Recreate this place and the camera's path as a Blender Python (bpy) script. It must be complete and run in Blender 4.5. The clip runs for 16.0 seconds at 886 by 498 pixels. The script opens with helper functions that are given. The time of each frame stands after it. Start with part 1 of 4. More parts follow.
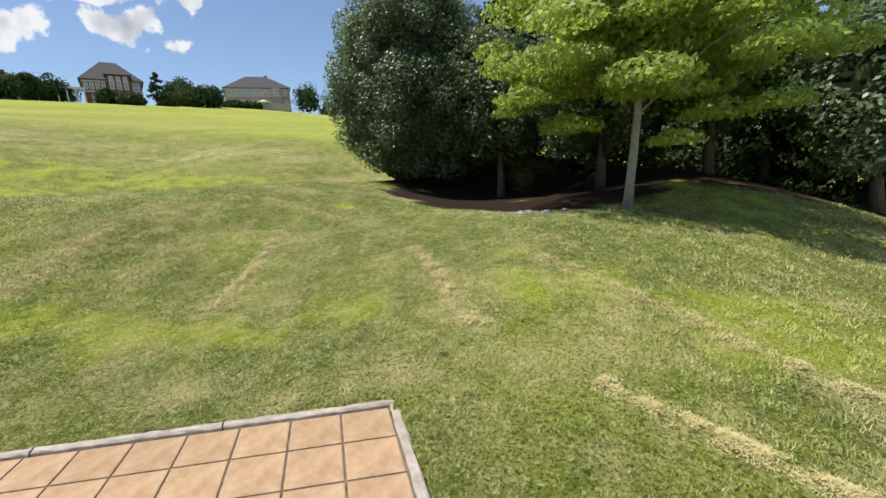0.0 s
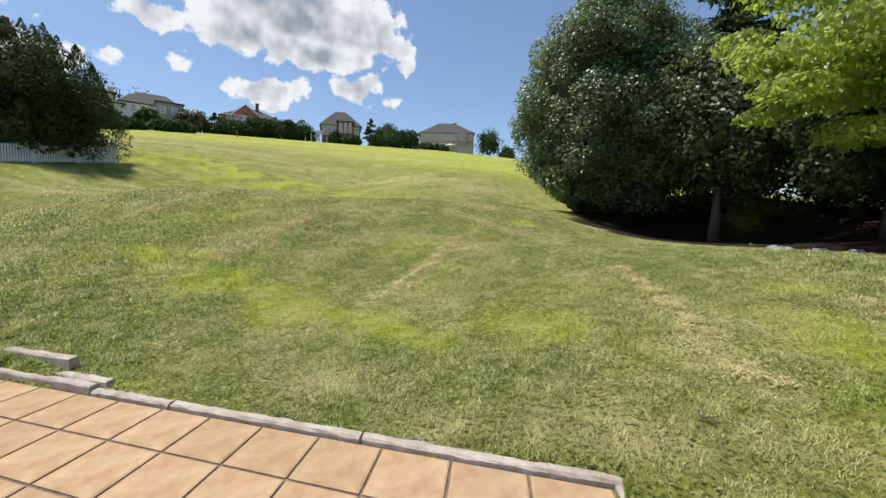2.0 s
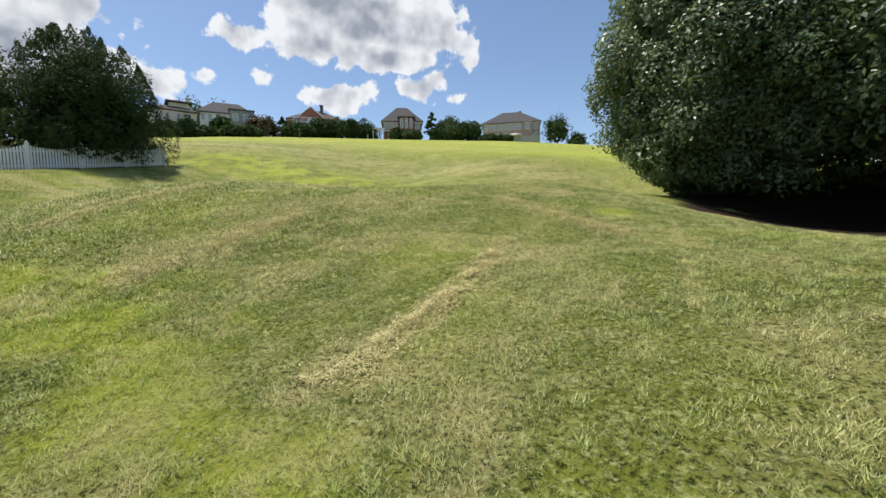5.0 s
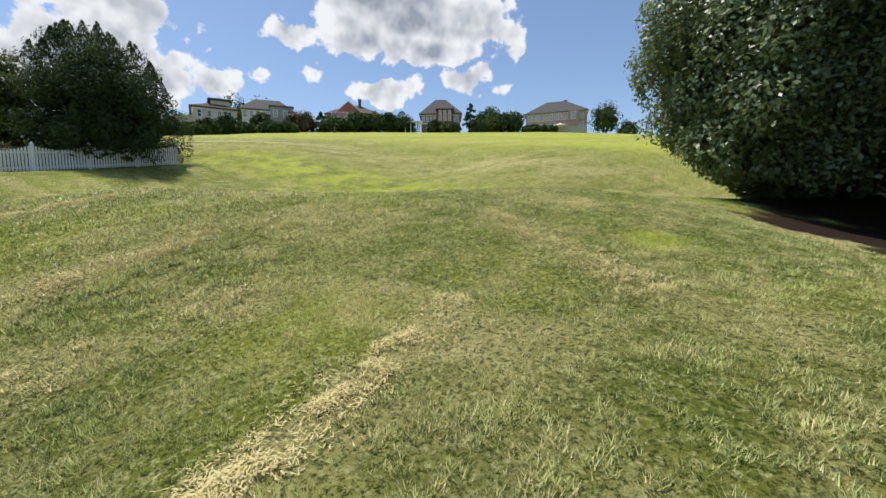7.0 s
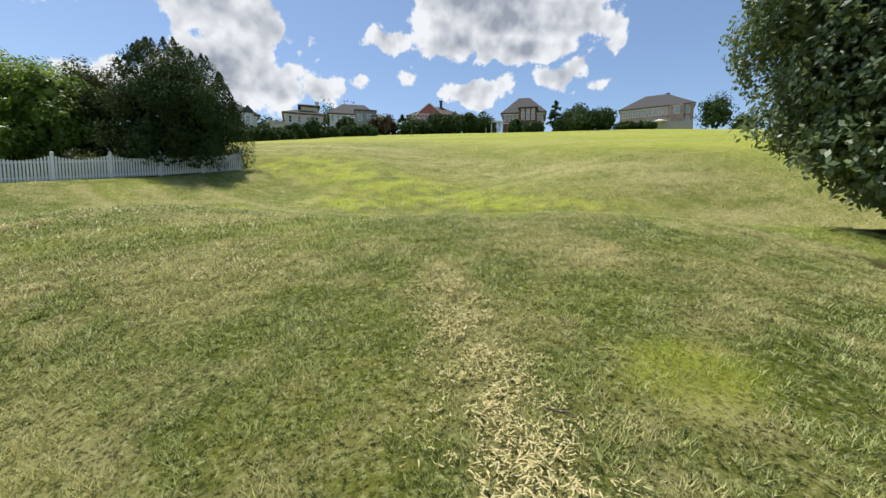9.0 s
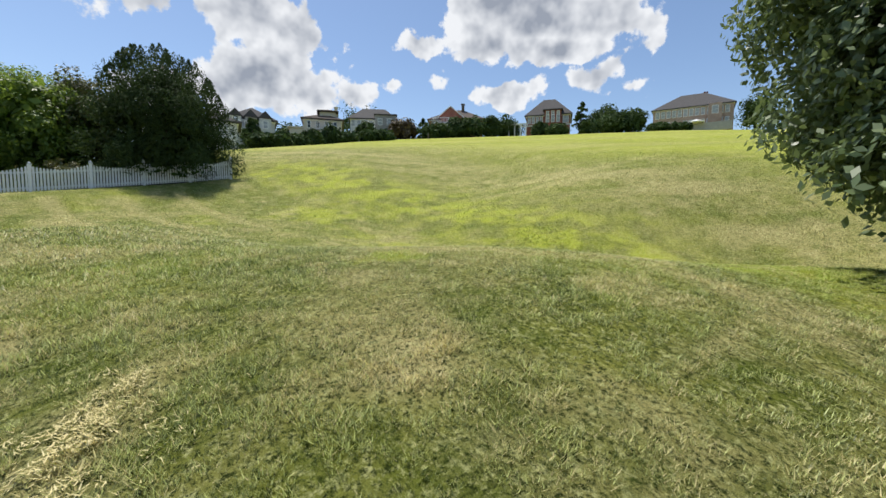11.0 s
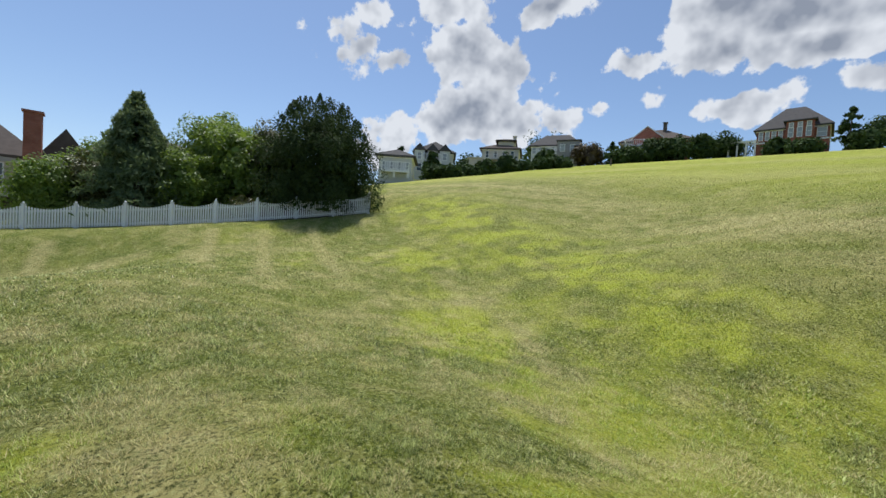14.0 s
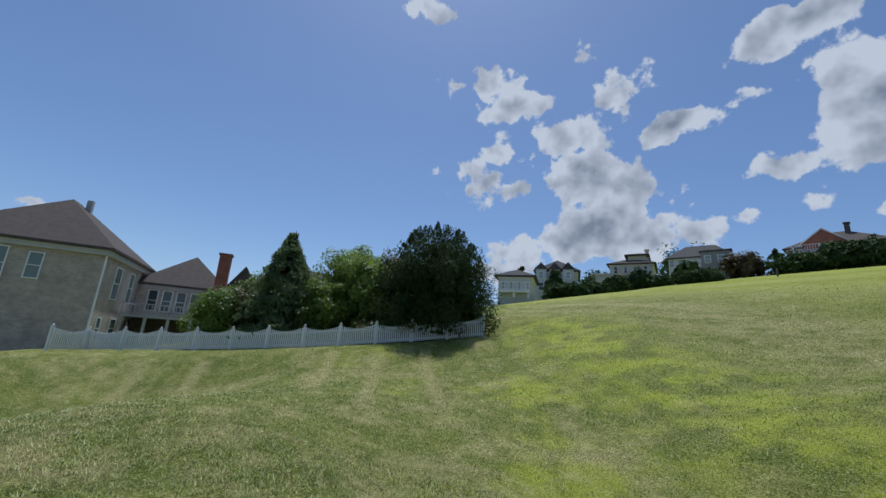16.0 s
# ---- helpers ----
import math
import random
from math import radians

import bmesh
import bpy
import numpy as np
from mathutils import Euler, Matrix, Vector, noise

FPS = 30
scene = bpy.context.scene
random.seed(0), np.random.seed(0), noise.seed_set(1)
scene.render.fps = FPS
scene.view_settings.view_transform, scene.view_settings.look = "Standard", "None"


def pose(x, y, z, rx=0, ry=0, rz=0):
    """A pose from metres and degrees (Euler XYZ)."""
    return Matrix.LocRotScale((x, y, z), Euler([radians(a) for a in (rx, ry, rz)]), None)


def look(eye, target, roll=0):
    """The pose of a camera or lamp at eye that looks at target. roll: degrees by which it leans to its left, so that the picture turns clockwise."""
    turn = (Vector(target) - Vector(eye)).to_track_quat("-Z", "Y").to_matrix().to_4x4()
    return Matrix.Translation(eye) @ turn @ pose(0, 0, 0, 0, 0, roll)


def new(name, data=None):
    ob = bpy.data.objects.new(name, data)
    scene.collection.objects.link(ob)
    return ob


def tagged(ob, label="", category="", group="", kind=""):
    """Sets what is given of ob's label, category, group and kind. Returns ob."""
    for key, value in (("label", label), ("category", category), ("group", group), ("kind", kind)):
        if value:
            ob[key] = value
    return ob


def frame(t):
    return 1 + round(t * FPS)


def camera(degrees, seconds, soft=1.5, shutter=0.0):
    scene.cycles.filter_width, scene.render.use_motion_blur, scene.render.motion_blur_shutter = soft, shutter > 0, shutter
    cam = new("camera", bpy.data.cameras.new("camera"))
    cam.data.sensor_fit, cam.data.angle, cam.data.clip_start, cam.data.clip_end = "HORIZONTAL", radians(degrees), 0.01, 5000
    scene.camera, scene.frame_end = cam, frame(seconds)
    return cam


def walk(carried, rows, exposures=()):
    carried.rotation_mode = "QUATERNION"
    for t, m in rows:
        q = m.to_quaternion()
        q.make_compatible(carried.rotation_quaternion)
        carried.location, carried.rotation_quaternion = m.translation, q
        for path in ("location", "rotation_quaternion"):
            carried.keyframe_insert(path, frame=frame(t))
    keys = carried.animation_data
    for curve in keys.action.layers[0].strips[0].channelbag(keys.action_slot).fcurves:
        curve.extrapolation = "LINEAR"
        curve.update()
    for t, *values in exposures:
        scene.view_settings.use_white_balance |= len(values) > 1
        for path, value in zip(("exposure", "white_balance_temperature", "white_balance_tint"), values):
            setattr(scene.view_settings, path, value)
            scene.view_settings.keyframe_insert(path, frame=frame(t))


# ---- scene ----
cam = camera(95.52, 16.0)
PATH = [
    (0, (0.0, 0.0, 2.357), (-0.0, 1.967, 1.992), -4.55),
    (0.5, (-0.151, 0.437, 2.163), (-0.415, 2.4, 1.884), -3.02),
    (1, (-0.374, 0.752, 1.898), (-0.866, 2.68, 1.695), -1.06),
    (1.5, (-0.603, 1.036, 1.719), (-1.216, 2.933, 1.56), -0.04),
    (2, (-0.777, 1.344, 1.561), (-1.534, 3.191, 1.439), 0.54),
    (2.5, (-0.97, 1.826, 1.484), (-1.88, 3.603, 1.364), 0.53),
    (3, (-1.194, 2.424, 1.498), (-2.159, 4.172, 1.368), -0.01),
    (5.5, (-1.872, 5.346, 1.593), (-2.952, 7.023, 1.442), -1.31),
    (6, (-1.95, 6.069, 1.726), (-3.065, 7.722, 1.569), -1.34),
    (6.5, (-2.0, 6.77, 1.881), (-3.159, 8.391, 1.714), -1.24),
    (7, (-2.051, 7.444, 1.992), (-3.279, 9.013, 1.816), -1.12),
    (7.5, (-2.078, 8.175, 2.117), (-3.376, 9.685, 1.935), -0.99),
    (8, (-2.128, 8.889, 2.245), (-3.514, 10.321, 2.071), -0.77),
    (8.5, (-2.171, 9.582, 2.399), (-3.634, 10.935, 2.228), -0.34),
    (9, (-2.212, 10.263, 2.538), (-3.739, 11.543, 2.365), 0.10),
    (9.5, (-2.183, 10.934, 2.685), (-3.741, 12.176, 2.51), 0.45),
    (10, (-2.204, 11.624, 2.86), (-3.79, 12.832, 2.693), 0.52),
    (12.5, (-2.913, 15.293, 3.292), (-4.679, 16.211, 3.092), 1.02),
    (13, (-3.369, 16.269, 3.56), (-5.23, 16.96, 3.322), 1.90),
    (13.5, (-3.778, 16.979, 3.782), (-5.714, 17.425, 3.556), 2.90),
    (14, (-3.937, 17.556, 4.08), (-5.912, 17.861, 4.011), 3.43),
    (14.5, (-4.206, 17.959, 4.272), (-6.19, 18.141, 4.44), 3.57),
    (15, (-4.519, 18.075, 4.317), (-6.493, 18.093, 4.634), 3.91),
    (15.5, (-4.739, 18.135, 4.313), (-6.693, 18.003, 4.723), 4.35),
    (16, (-5.086, 18.146, 4.272), (-6.998, 17.81, 4.751), 4.26),
]
walk(cam, [(t, look(eye, target, roll)) for t, eye, target, roll in PATH],
     [(0, 0.38, 6250, 10), (13.0, 0.38, 6250, 10), (14.0, 0.16, 6000, 10), (15.0, -0.2, 5650, 10), (16.0, -0.32, 5450, 10)])

# ---- sky, sun ----
SUN_YAW, SUN_UP = 104.0, 70.0          # degrees: to the left of +y, above the horizon
world = bpy.data.worlds.new("sky")
scene.world = world
world.use_nodes = True
wn, wl = world.node_tree.nodes, world.node_tree.links
wn.clear()


def wmath(op, a, b=None, c=None):
    n = wn.new("ShaderNodeMath")
    n.operation = op
    for i, v in enumerate((a, b, c)):
        if v is None:
            continue
        if isinstance(v, (int, float)):
            n.inputs[i].default_value = v
        else:
            wl.new(v, n.inputs[i])
    return n.outputs[0]


sky = wn.new("ShaderNodeTexSky")
sky.sky_type, sky.sun_disc = "NISHITA", False
sky.sun_elevation, sky.sun_rotation = radians(SUN_UP), radians(-SUN_YAW)
sky.altitude = 300
sky.air_density, sky.dust_density, sky.ozone_density = 1.0, 0.8, 1.0
coord = wn.new("ShaderNodeTexCoord")
# cumulus clouds: yaw to the left of +y, height, half width and half height in degrees
TOWER = [
    (83.4, 29.3, 3.5, 3.2), (78.9, 29.7, 3.3, 2.6), (80.2, 23.6, 5.8, 4.4), (75.7, 22.5, 4.9, 3.5), (77.3, 17.5, 6.8, 4.5),
    (81.8, 15.3, 4.5, 3.7), (72.5, 15.8, 3.7, 3.4), (88.4, 13.2, 3.9, 2.8), (91.1, 10.7, 3.2, 2.0), (74.6, 33.8, 1.6, 3.2),
]
BANK = [
    (42.8, 26.2, 10.3, 4.2), (35.2, 24.6, 7.2, 3.9), (48.9, 22.8, 5.2, 3.2), (39.9, 21.2, 7.5, 2.3), (30.6, 23.5, 3.3, 3.3),
    (54.5, 35.5, 6.0, 2.0), (50.6, 30.2, 3.4, 4.0), (50.9, 25.5, 3.0, 3.6), (56.8, 22.6, 3.4, 1.8),
]
PUFFS = [
    (90.8, 33.9, 4.7, 2.3), (94.1, 36.3, 2.3, 2.5), (100.4, 35.3, 1.7, 1.1), (95.5, 23.8, 3.0, 2.5), (92.3, 28.1, 2.1, 2.1),
    (89.5, 22.5, 2.8, 1.5), (68.4, 28.7, 4.3, 1.4), (66.1, 15.8, 3.3, 2.1), (62.1, 16.8, 1.3, 0.8), (100.5, 24.9, 1.3, 0.7),
    (79.2, 38.7, 0.6, 1.1), (68.3, 20.4, 1.0, 0.8), (105.3, 44.2, 3.6, 1.2), (59.6, 30.3, 1.1, 0.7), (146.3, 11.3, 2.4, 0.6),
    (46.8, 16.3, 4.1, 1.5), (34.6, 17.5, 3.3, 1.8), (41.6, 17.3, 1.6, 1.0), (30.2, 16.0, 1.3, 0.8), (54.8, 18.2, 1.0, 0.7),
    (25.0, 31.0, 5.0, 2.2),
]


def wvec(op, a, b, c=None):
    n = wn.new("ShaderNodeVectorMath")
    n.operation = op
    for i, v in enumerate((a, b, c)):
        if v is None:
            continue
        if isinstance(v, tuple):
            n.inputs[i].default_value = v
        else:
            wl.new(v, n.inputs[i])
    return n.outputs["Value"] if op == "DISTANCE" else n.outputs[0]


def wnoise(vector, scale, detail, rough, out="Fac"):
    n = wn.new("ShaderNodeTexNoise")
    n.inputs["Scale"].default_value, n.inputs["Detail"].default_value, n.inputs["Roughness"].default_value = scale, detail, rough
    wl.new(vector, n.inputs["Vector"])
    return n.outputs[out]


here = coord.outputs["Generated"]
way = wvec("ADD", here, wvec("MULTIPLY_ADD", wnoise(here, 9.0, 4.0, 0.55, "Color"), (0.075, 0.075, 0.075), (-0.0375, -0.0375, -0.0375)))
heap = None
for yaw, up, wide, tall in TOWER + BANK + PUFFS:
    a, b = radians(yaw), radians(up)
    # each lump is a ball in a sky stretched by how flat the lump is
    flat = max(1.0, wide / tall)
    lift = (1.0, 1.0, flat)
    centre = (-math.sin(a) * math.cos(b), math.cos(a) * math.cos(b), math.sin(b) * flat)
    far_off = wvec("DISTANCE", wvec("MULTIPLY", way, lift), centre)
    one = wmath("MULTIPLY_ADD", far_off, -1.0 / radians(max(wide, tall * 0.9)), 1.0)
    one = wmath("MULTIPLY", one, max(wide, tall) / 4.0)
    heap = one if heap is None else wmath("SMOOTH_MAX", heap, one, 0.12)
lumps = wnoise(here, 21.0, 8.0, 0.58)
body_of = wmath("ADD", heap, wmath("MULTIPLY_ADD", lumps, 2.3, -1.12))
mask = wn.new("ShaderNodeMapRange")
mask.interpolation_type = "SMOOTHSTEP"
mask.inputs["From Min"].default_value, mask.inputs["From Max"].default_value = 0.0, 0.27
wl.new(body_of, mask.inputs["Value"])
# thick cores are grey against the sun, rims and lumps that face it are white
toward = (-math.sin(radians(SUN_YAW)) * 0.012, math.cos(radians(SUN_YAW)) * 0.012, 0.022)
relief = wmath("SUBTRACT", wnoise(here, 13.0, 3.0, 0.45), wnoise(wvec("ADD", here, toward), 13.0, 3.0, 0.45))
white = wmath("ADD", wmath("MULTIPLY_ADD", wmath("ADD", heap, wmath("MULTIPLY", body_of, 0.3)), -0.40, 1.02), wmath("MULTIPLY", relief, 3.0))
thick = wn.new("ShaderNodeMapRange")
thick.inputs["From Min"].default_value, thick.inputs["From Max"].default_value = 0.0, 1.0
wl.new(white, thick.inputs["Value"])
tint = wn.new("ShaderNodeMix")
tint.data_type = "RGBA"
tint.inputs[6].default_value, tint.inputs[7].default_value = (2.3, 2.5, 2.9, 1), (6.2, 6.2, 6.2, 1)
wl.new(thick.outputs["Result"], tint.inputs[0])
both = wn.new("ShaderNodeMix")
both.data_type = "RGBA"
wl.new(mask.outputs["Result"], both.inputs[0])
wl.new(sky.outputs["Color"], both.inputs[6])
wl.new(tint.outputs[2], both.inputs[7])
back = wn.new("ShaderNodeBackground")
back.inputs["Strength"].default_value = 0.112
wl.new(both.outputs[2], back.inputs["Color"])
wout = wn.new("ShaderNodeOutputWorld")
wl.new(back.outputs[0], wout.inputs["Surface"])

sun = new("sun", bpy.data.lights.new("sun", "SUN"))
sun.data.energy, sun.data.angle, sun.data.color = 4.3, radians(0.53), (1.0, 0.94, 0.82)
ya, ua = radians(SUN_YAW), radians(SUN_UP)
sun.matrix_world = look((-math.sin(ya) * math.cos(ua) * 100, math.cos(ya) * math.cos(ua) * 100, math.sin(ua) * 100), (0, 0, 0))

# ---- the lie of the land ----
HILL = (-0.526, -0.152, 0.148, 0.215)  # height at the origin, slope to +x, slope to +y, depth of the swale
SWELLS = [  # gentle swells, one row for each x, one value for each y
    (-26, 0.252, -0.263, 0.347, -1.467, 0.124, -0.281),
    (-19, 1.863, -3.199, 0.465, -1.143, 0.266, -1.948),
    (-12, -0.872, -0.168, 1.289, -0.625, -2.115, 1.08),
    (-5, 0.469, -0.422, -1.524, 1.215, 0.728, -4.1),
    (2, 1.41, -1.223, 2.666, -3.156, 2.501, 0.516),
    (9, 0.708, -0.158, -0.124, 1.438, 0.376, -0.326),
]
SWALE = np.array([(14, 5), (8, 9.5), (4, 14), (-2, 17.6), (-9.5, 22.2), (-19, 20.5), (-26, 18)], float)
HOME = np.array((-2.0, 8.0))
FENCE_A, FENCE_B, PANELS = np.array((-28.75, 16.7)), np.array((-25.2, -5.6)), 11
FENCE_FALL = (0.050, 1.079, -3.484, 5.078)


def to_swale(x, y):
    best = np.full(np.shape(x), 1e9)
    for a, b in zip(SWALE[:-1], SWALE[1:]):
        ab = b - a
        k = np.clip(((x - a[0]) * ab[0] + (y - a[1]) * ab[1]) / (ab @ ab), 0, 1)
        best = np.minimum(best, np.hypot(x - a[0] - k * ab[0], y - a[1] - k * ab[1]))
    return best


def crest(x, y):
    """How far the hill goes on rising, by the way from the lawn."""
    yaw = np.degrees(np.arctan2(-(x - HOME[0]), y - HOME[1]))
    return np.interp(yaw, (-180, -60, -20, 15, 24, 38, 49, 60, 66, 78, 95, 120, 180), (25, 40, 60, 120, 134, 100, 95, 90, 72, 60, 46, 30, 25))


def ground_z(x, y):
    x, y = np.atleast_1d(np.asarray(x, float)), np.atleast_1d(np.asarray(y, float))
    dx, dy = x - HOME[0], y - HOME[1]
    r = np.hypot(dx, dy) + 1e-6
    lim = crest(x, y)
    over = 6 * np.log1p(np.exp(np.clip((r - lim) / 6, -30, 30)))
    over = np.where((r - lim) / 6 > 30, r - lim, over)
    k = (r - over) / r
    px, py = HOME[0] + dx * k, HOME[1] + dy * k
    z = HILL[0] + HILL[1] * px + HILL[2] * py - HILL[3] * np.exp(-(to_swale(x, y) / 2.2) ** 2)
    for row in SWELLS:
        for cy, v in zip((-3, 3, 9, 15, 21, 27), row[1:]):
            z = z + v * np.exp(-((x - row[0]) ** 2 + (y - cy) ** 2) / 50.0)
    z = z - 0.02 * over
    # the shade bed lies in a hollow behind the lawn's rim
    deep = np.exp(-((((x - 3.4) / 6.2) ** 2 + ((y - 19.0) / 5.8) ** 2) ** 1.4))
    z = z * (1 - deep) + deep * 0.95
    # the strip along the fence is graded to an even fall
    ab = FENCE_B - FENCE_A
    k = ((x - FENCE_A[0]) * ab[0] + (y - FENCE_A[1]) * ab[1]) / (ab @ ab)
    off = np.abs((x - FENCE_A[0]) * ab[1] - (y - FENCE_A[1]) * ab[0]) / np.hypot(*ab)
    w = np.exp(-((off / 2.6) ** 2)) * np.clip((k + 0.15) / 0.15, 0, 1) * np.clip((1.3 - k) / 0.2, 0, 1)
    return z * (1 - w) + w * np.polyval(FENCE_FALL, k)


def gz(x, y):
    return float(ground_z(x, y)[0])


def hashed(ix, iy, seed):
    h = (ix * 374761393 + iy * 668265263 + seed * 982451653).astype(np.int64)
    h = (h ^ (h >> 13)) * 1274126177 & 0x7FFFFFFF
    return ((h ^ (h >> 16)) & 0xFFFF) / 65535.0


def vnoise(x, y, size, seed):
    x, y = x / size, y / size
    ix, iy = np.floor(x).astype(np.int64), np.floor(y).astype(np.int64)
    fx, fy = x - ix, y - iy
    fx, fy = fx * fx * (3 - 2 * fx), fy * fy * (3 - 2 * fy)
    a, b = hashed(ix, iy, seed), hashed(ix + 1, iy, seed)
    c, e = hashed(ix, iy + 1, seed), hashed(ix + 1, iy + 1, seed)
    return (a * (1 - fx) + b * fx) * (1 - fy) + (c * (1 - fx) + e * fx) * fy


def fbm(x, y, size, seed, octaves=3):
    total = sum(vnoise(x, y, size / 2**o, seed + o) * 0.5**o for o in range(octaves))
    return total / sum(0.5**o for o in range(octaves))


# rows of dry clippings that the mower left: from, to, half width, strength
ROWS = [
    (-4.12, 10.3, -3.88, 7.6, 0.12, 1.0), (-3.88, 7.6, -4.1, 6.5, 0.22, 0.9), (-0.6, 8.4, 0.05, 6.2, 0.09, 1.0), (0.05, 6.2, 0.42, 5.05, 0.16, 1.0),
    (1.5, 3.85, 2.9, 2.3, 0.07, 1.0), (1.7, 7.0, 4.6, 2.7, 0.13, 0.7), (-7.9, 9.8, -7.5, 6.7, 0.17, 0.9), (-11.2, 9.6, -10.4, 6.6, 0.12, 0.7),
    (-5.4, 12.9, -2.6, 11.2, 0.20, 0.7), (-6.8, 11.6, -8.4, 9.9, 0.3, 0.5), (-25, 9.4, -19, 11.4, 0.28, 0.8), (-25, 11.8, -17, 14, 0.25, 0.7),
    (-6.3, 7.6, -6.0, 8.1, 0.22, 0.7), (-6.3, 8.9, -5.6, 9.3, 0.25, 0.6), (-25.5, 14, -18, 16.2, 0.25, 0.7), (-24, 3, -18.5, 5.4, 0.3, 0.8), (-23, 0.6, -17, 3.2, 0.28, 0.7),
]
# patches of lime-green grass: x, y, half width
LIMES = [(-5.2, 6.0, 1.0), (-3.2, 5.6, 0.8), (-7.4, 6.0, 1.2), (-1.6, 6.0, 0.7), (2.0, 6.0, 1.1), (4.2, 4.6, 1.2), (1.2, 7.4, 0.6), (-9.0, 21.0, 2.2),
         (-14, 19.5, 2.4), (-20, 18.8, 2.0), (-5.5, 20.0, 2.0), (-3.1, 12.8, 0.4), (-6.6, 15.4, 0.5)]
# mulch beds, widened to paint the trees' shade too: x, y, half width
MULCH_SHADE = [(5.6, 15.2, 2.8), (2.0, 19.5, 3.5), (1.2, 15.6, 2.5), (3.4, 13.8, 2.2), (-0.2, 18.0, 2.4), (8.0, 17.0, 2.6), (0.5, 23.0, 4.2), (7.5, 19.5, 4.6), (-30.5, 12.5, 3.2), (12, 18, 5), (14.5, 13.6, 1.0)]


def lawn(x, y):
    """How dry, how lime-green and how bare the lawn is."""
    wob = 0.22 * (fbm(x, y, 0.5, 11) - 0.5)
    crumb, ragged, clod = fbm(x, y, 0.25, 21), fbm(x, y, 0.6, 41, 4), fbm(x, y, 0.8, 71)
    dry = np.clip((fbm(x, y, 1.1, 3, 5) - 0.51) * 3.4, 0, 1) * 0.55 + np.clip((fbm(x, y, 0.30, 7, 3) - 0.54) * 4, 0, 1) * 0.45
    side = to_swale(x, y)
    beyond = (y > np.interp(x, SWALE[::-1, 0], SWALE[::-1, 1])) & (x < 10)
    # the mower's lanes on the near lawn: thin straw lines with darker turf between
    lane = np.abs((x + 0.08 * y) / 1.05 - np.round((x + 0.08 * y) / 1.05))
    dry = np.maximum(dry, np.clip(1 - lane / 0.09, 0, 1) * np.clip((fbm(x, y * 0.3, 0.7, 23) - 0.40) * 3, 0, 0.6) * ~beyond * (x > -14))
    for x0, y0, x1, y1, half, much in ROWS:
        ab = np.array((x1 - x0, y1 - y0))
        k = np.clip(((x - x0) * ab[0] + (y - y0) * ab[1]) / (ab @ ab), 0, 1)
        gap = np.hypot(x - x0 - k * ab[0], y - y0 - k * ab[1]) + wob * (0.5 + half)
        dry = np.maximum(dry, much * np.clip(1.6 - np.abs(gap) / half, 0, 1) * (0.55 + 0.45 * crumb))
    lime = np.clip((fbm(x, y, 2.4, 31, 4) - 0.60) * 3.0, 0, 1) * 0.6
    for cx, cy, half in LIMES:
        gap = np.hypot(x - cx, (y - cy) * 1.5) / half + 2.4 * (ragged - 0.5)
        lime = np.maximum(lime, np.clip((1.3 - gap) * 1.0, 0, 0.7))
    # up the hill: a lime-green bank, a belt of dry mown grass, then even green
    bank = np.exp(-((side - 3.0) / 3.2) ** 2) * beyond
    belt = np.exp(-((side - 9.0) / 3.4) ** 2) * beyond
    rest = np.clip((side - 10) / 7, 0, 1) * beyond
    along, uphill = 0.70 * x + 0.72 * y, 0.70 * y - 0.72 * x
    streak = 0.6 * fbm(along * 0.10, uphill, 0.55, 51, 4) + 0.4 * fbm(x, y, 0.5, 53, 3)
    lime = np.maximum(lime * (1 - belt * 0.7), bank * np.clip((ragged - 0.30) * 2.6, 0.05, 0.85))
    dry = np.maximum(dry * (1 - 0.6 * bank), belt * np.clip((streak - 0.34) * 2.8, 0.05, 0.75))
    lime = np.maximum(lime, rest * (0.60 + 0.5 * (fbm(along * 0.3, uphill, 5, 61, 4) - 0.5)))
    dry = dry * (1 - 0.8 * rest) + rest * np.clip((fbm(along * 0.2, uphill, 2.5, 63, 3) - 0.5) * 1.2, 0, 0.3)
    bare = np.zeros_like(x)
    for cx, cy, half in MULCH_SHADE:
        gap = np.hypot(x - cx, y - cy) / half + 0.5 * (clod - 0.5)
        bare = np.maximum(bare, np.clip((1.05 - gap) * 4, 0, 1))
    return np.clip(dry, 0, 1), np.clip(lime, 0, 1), bare


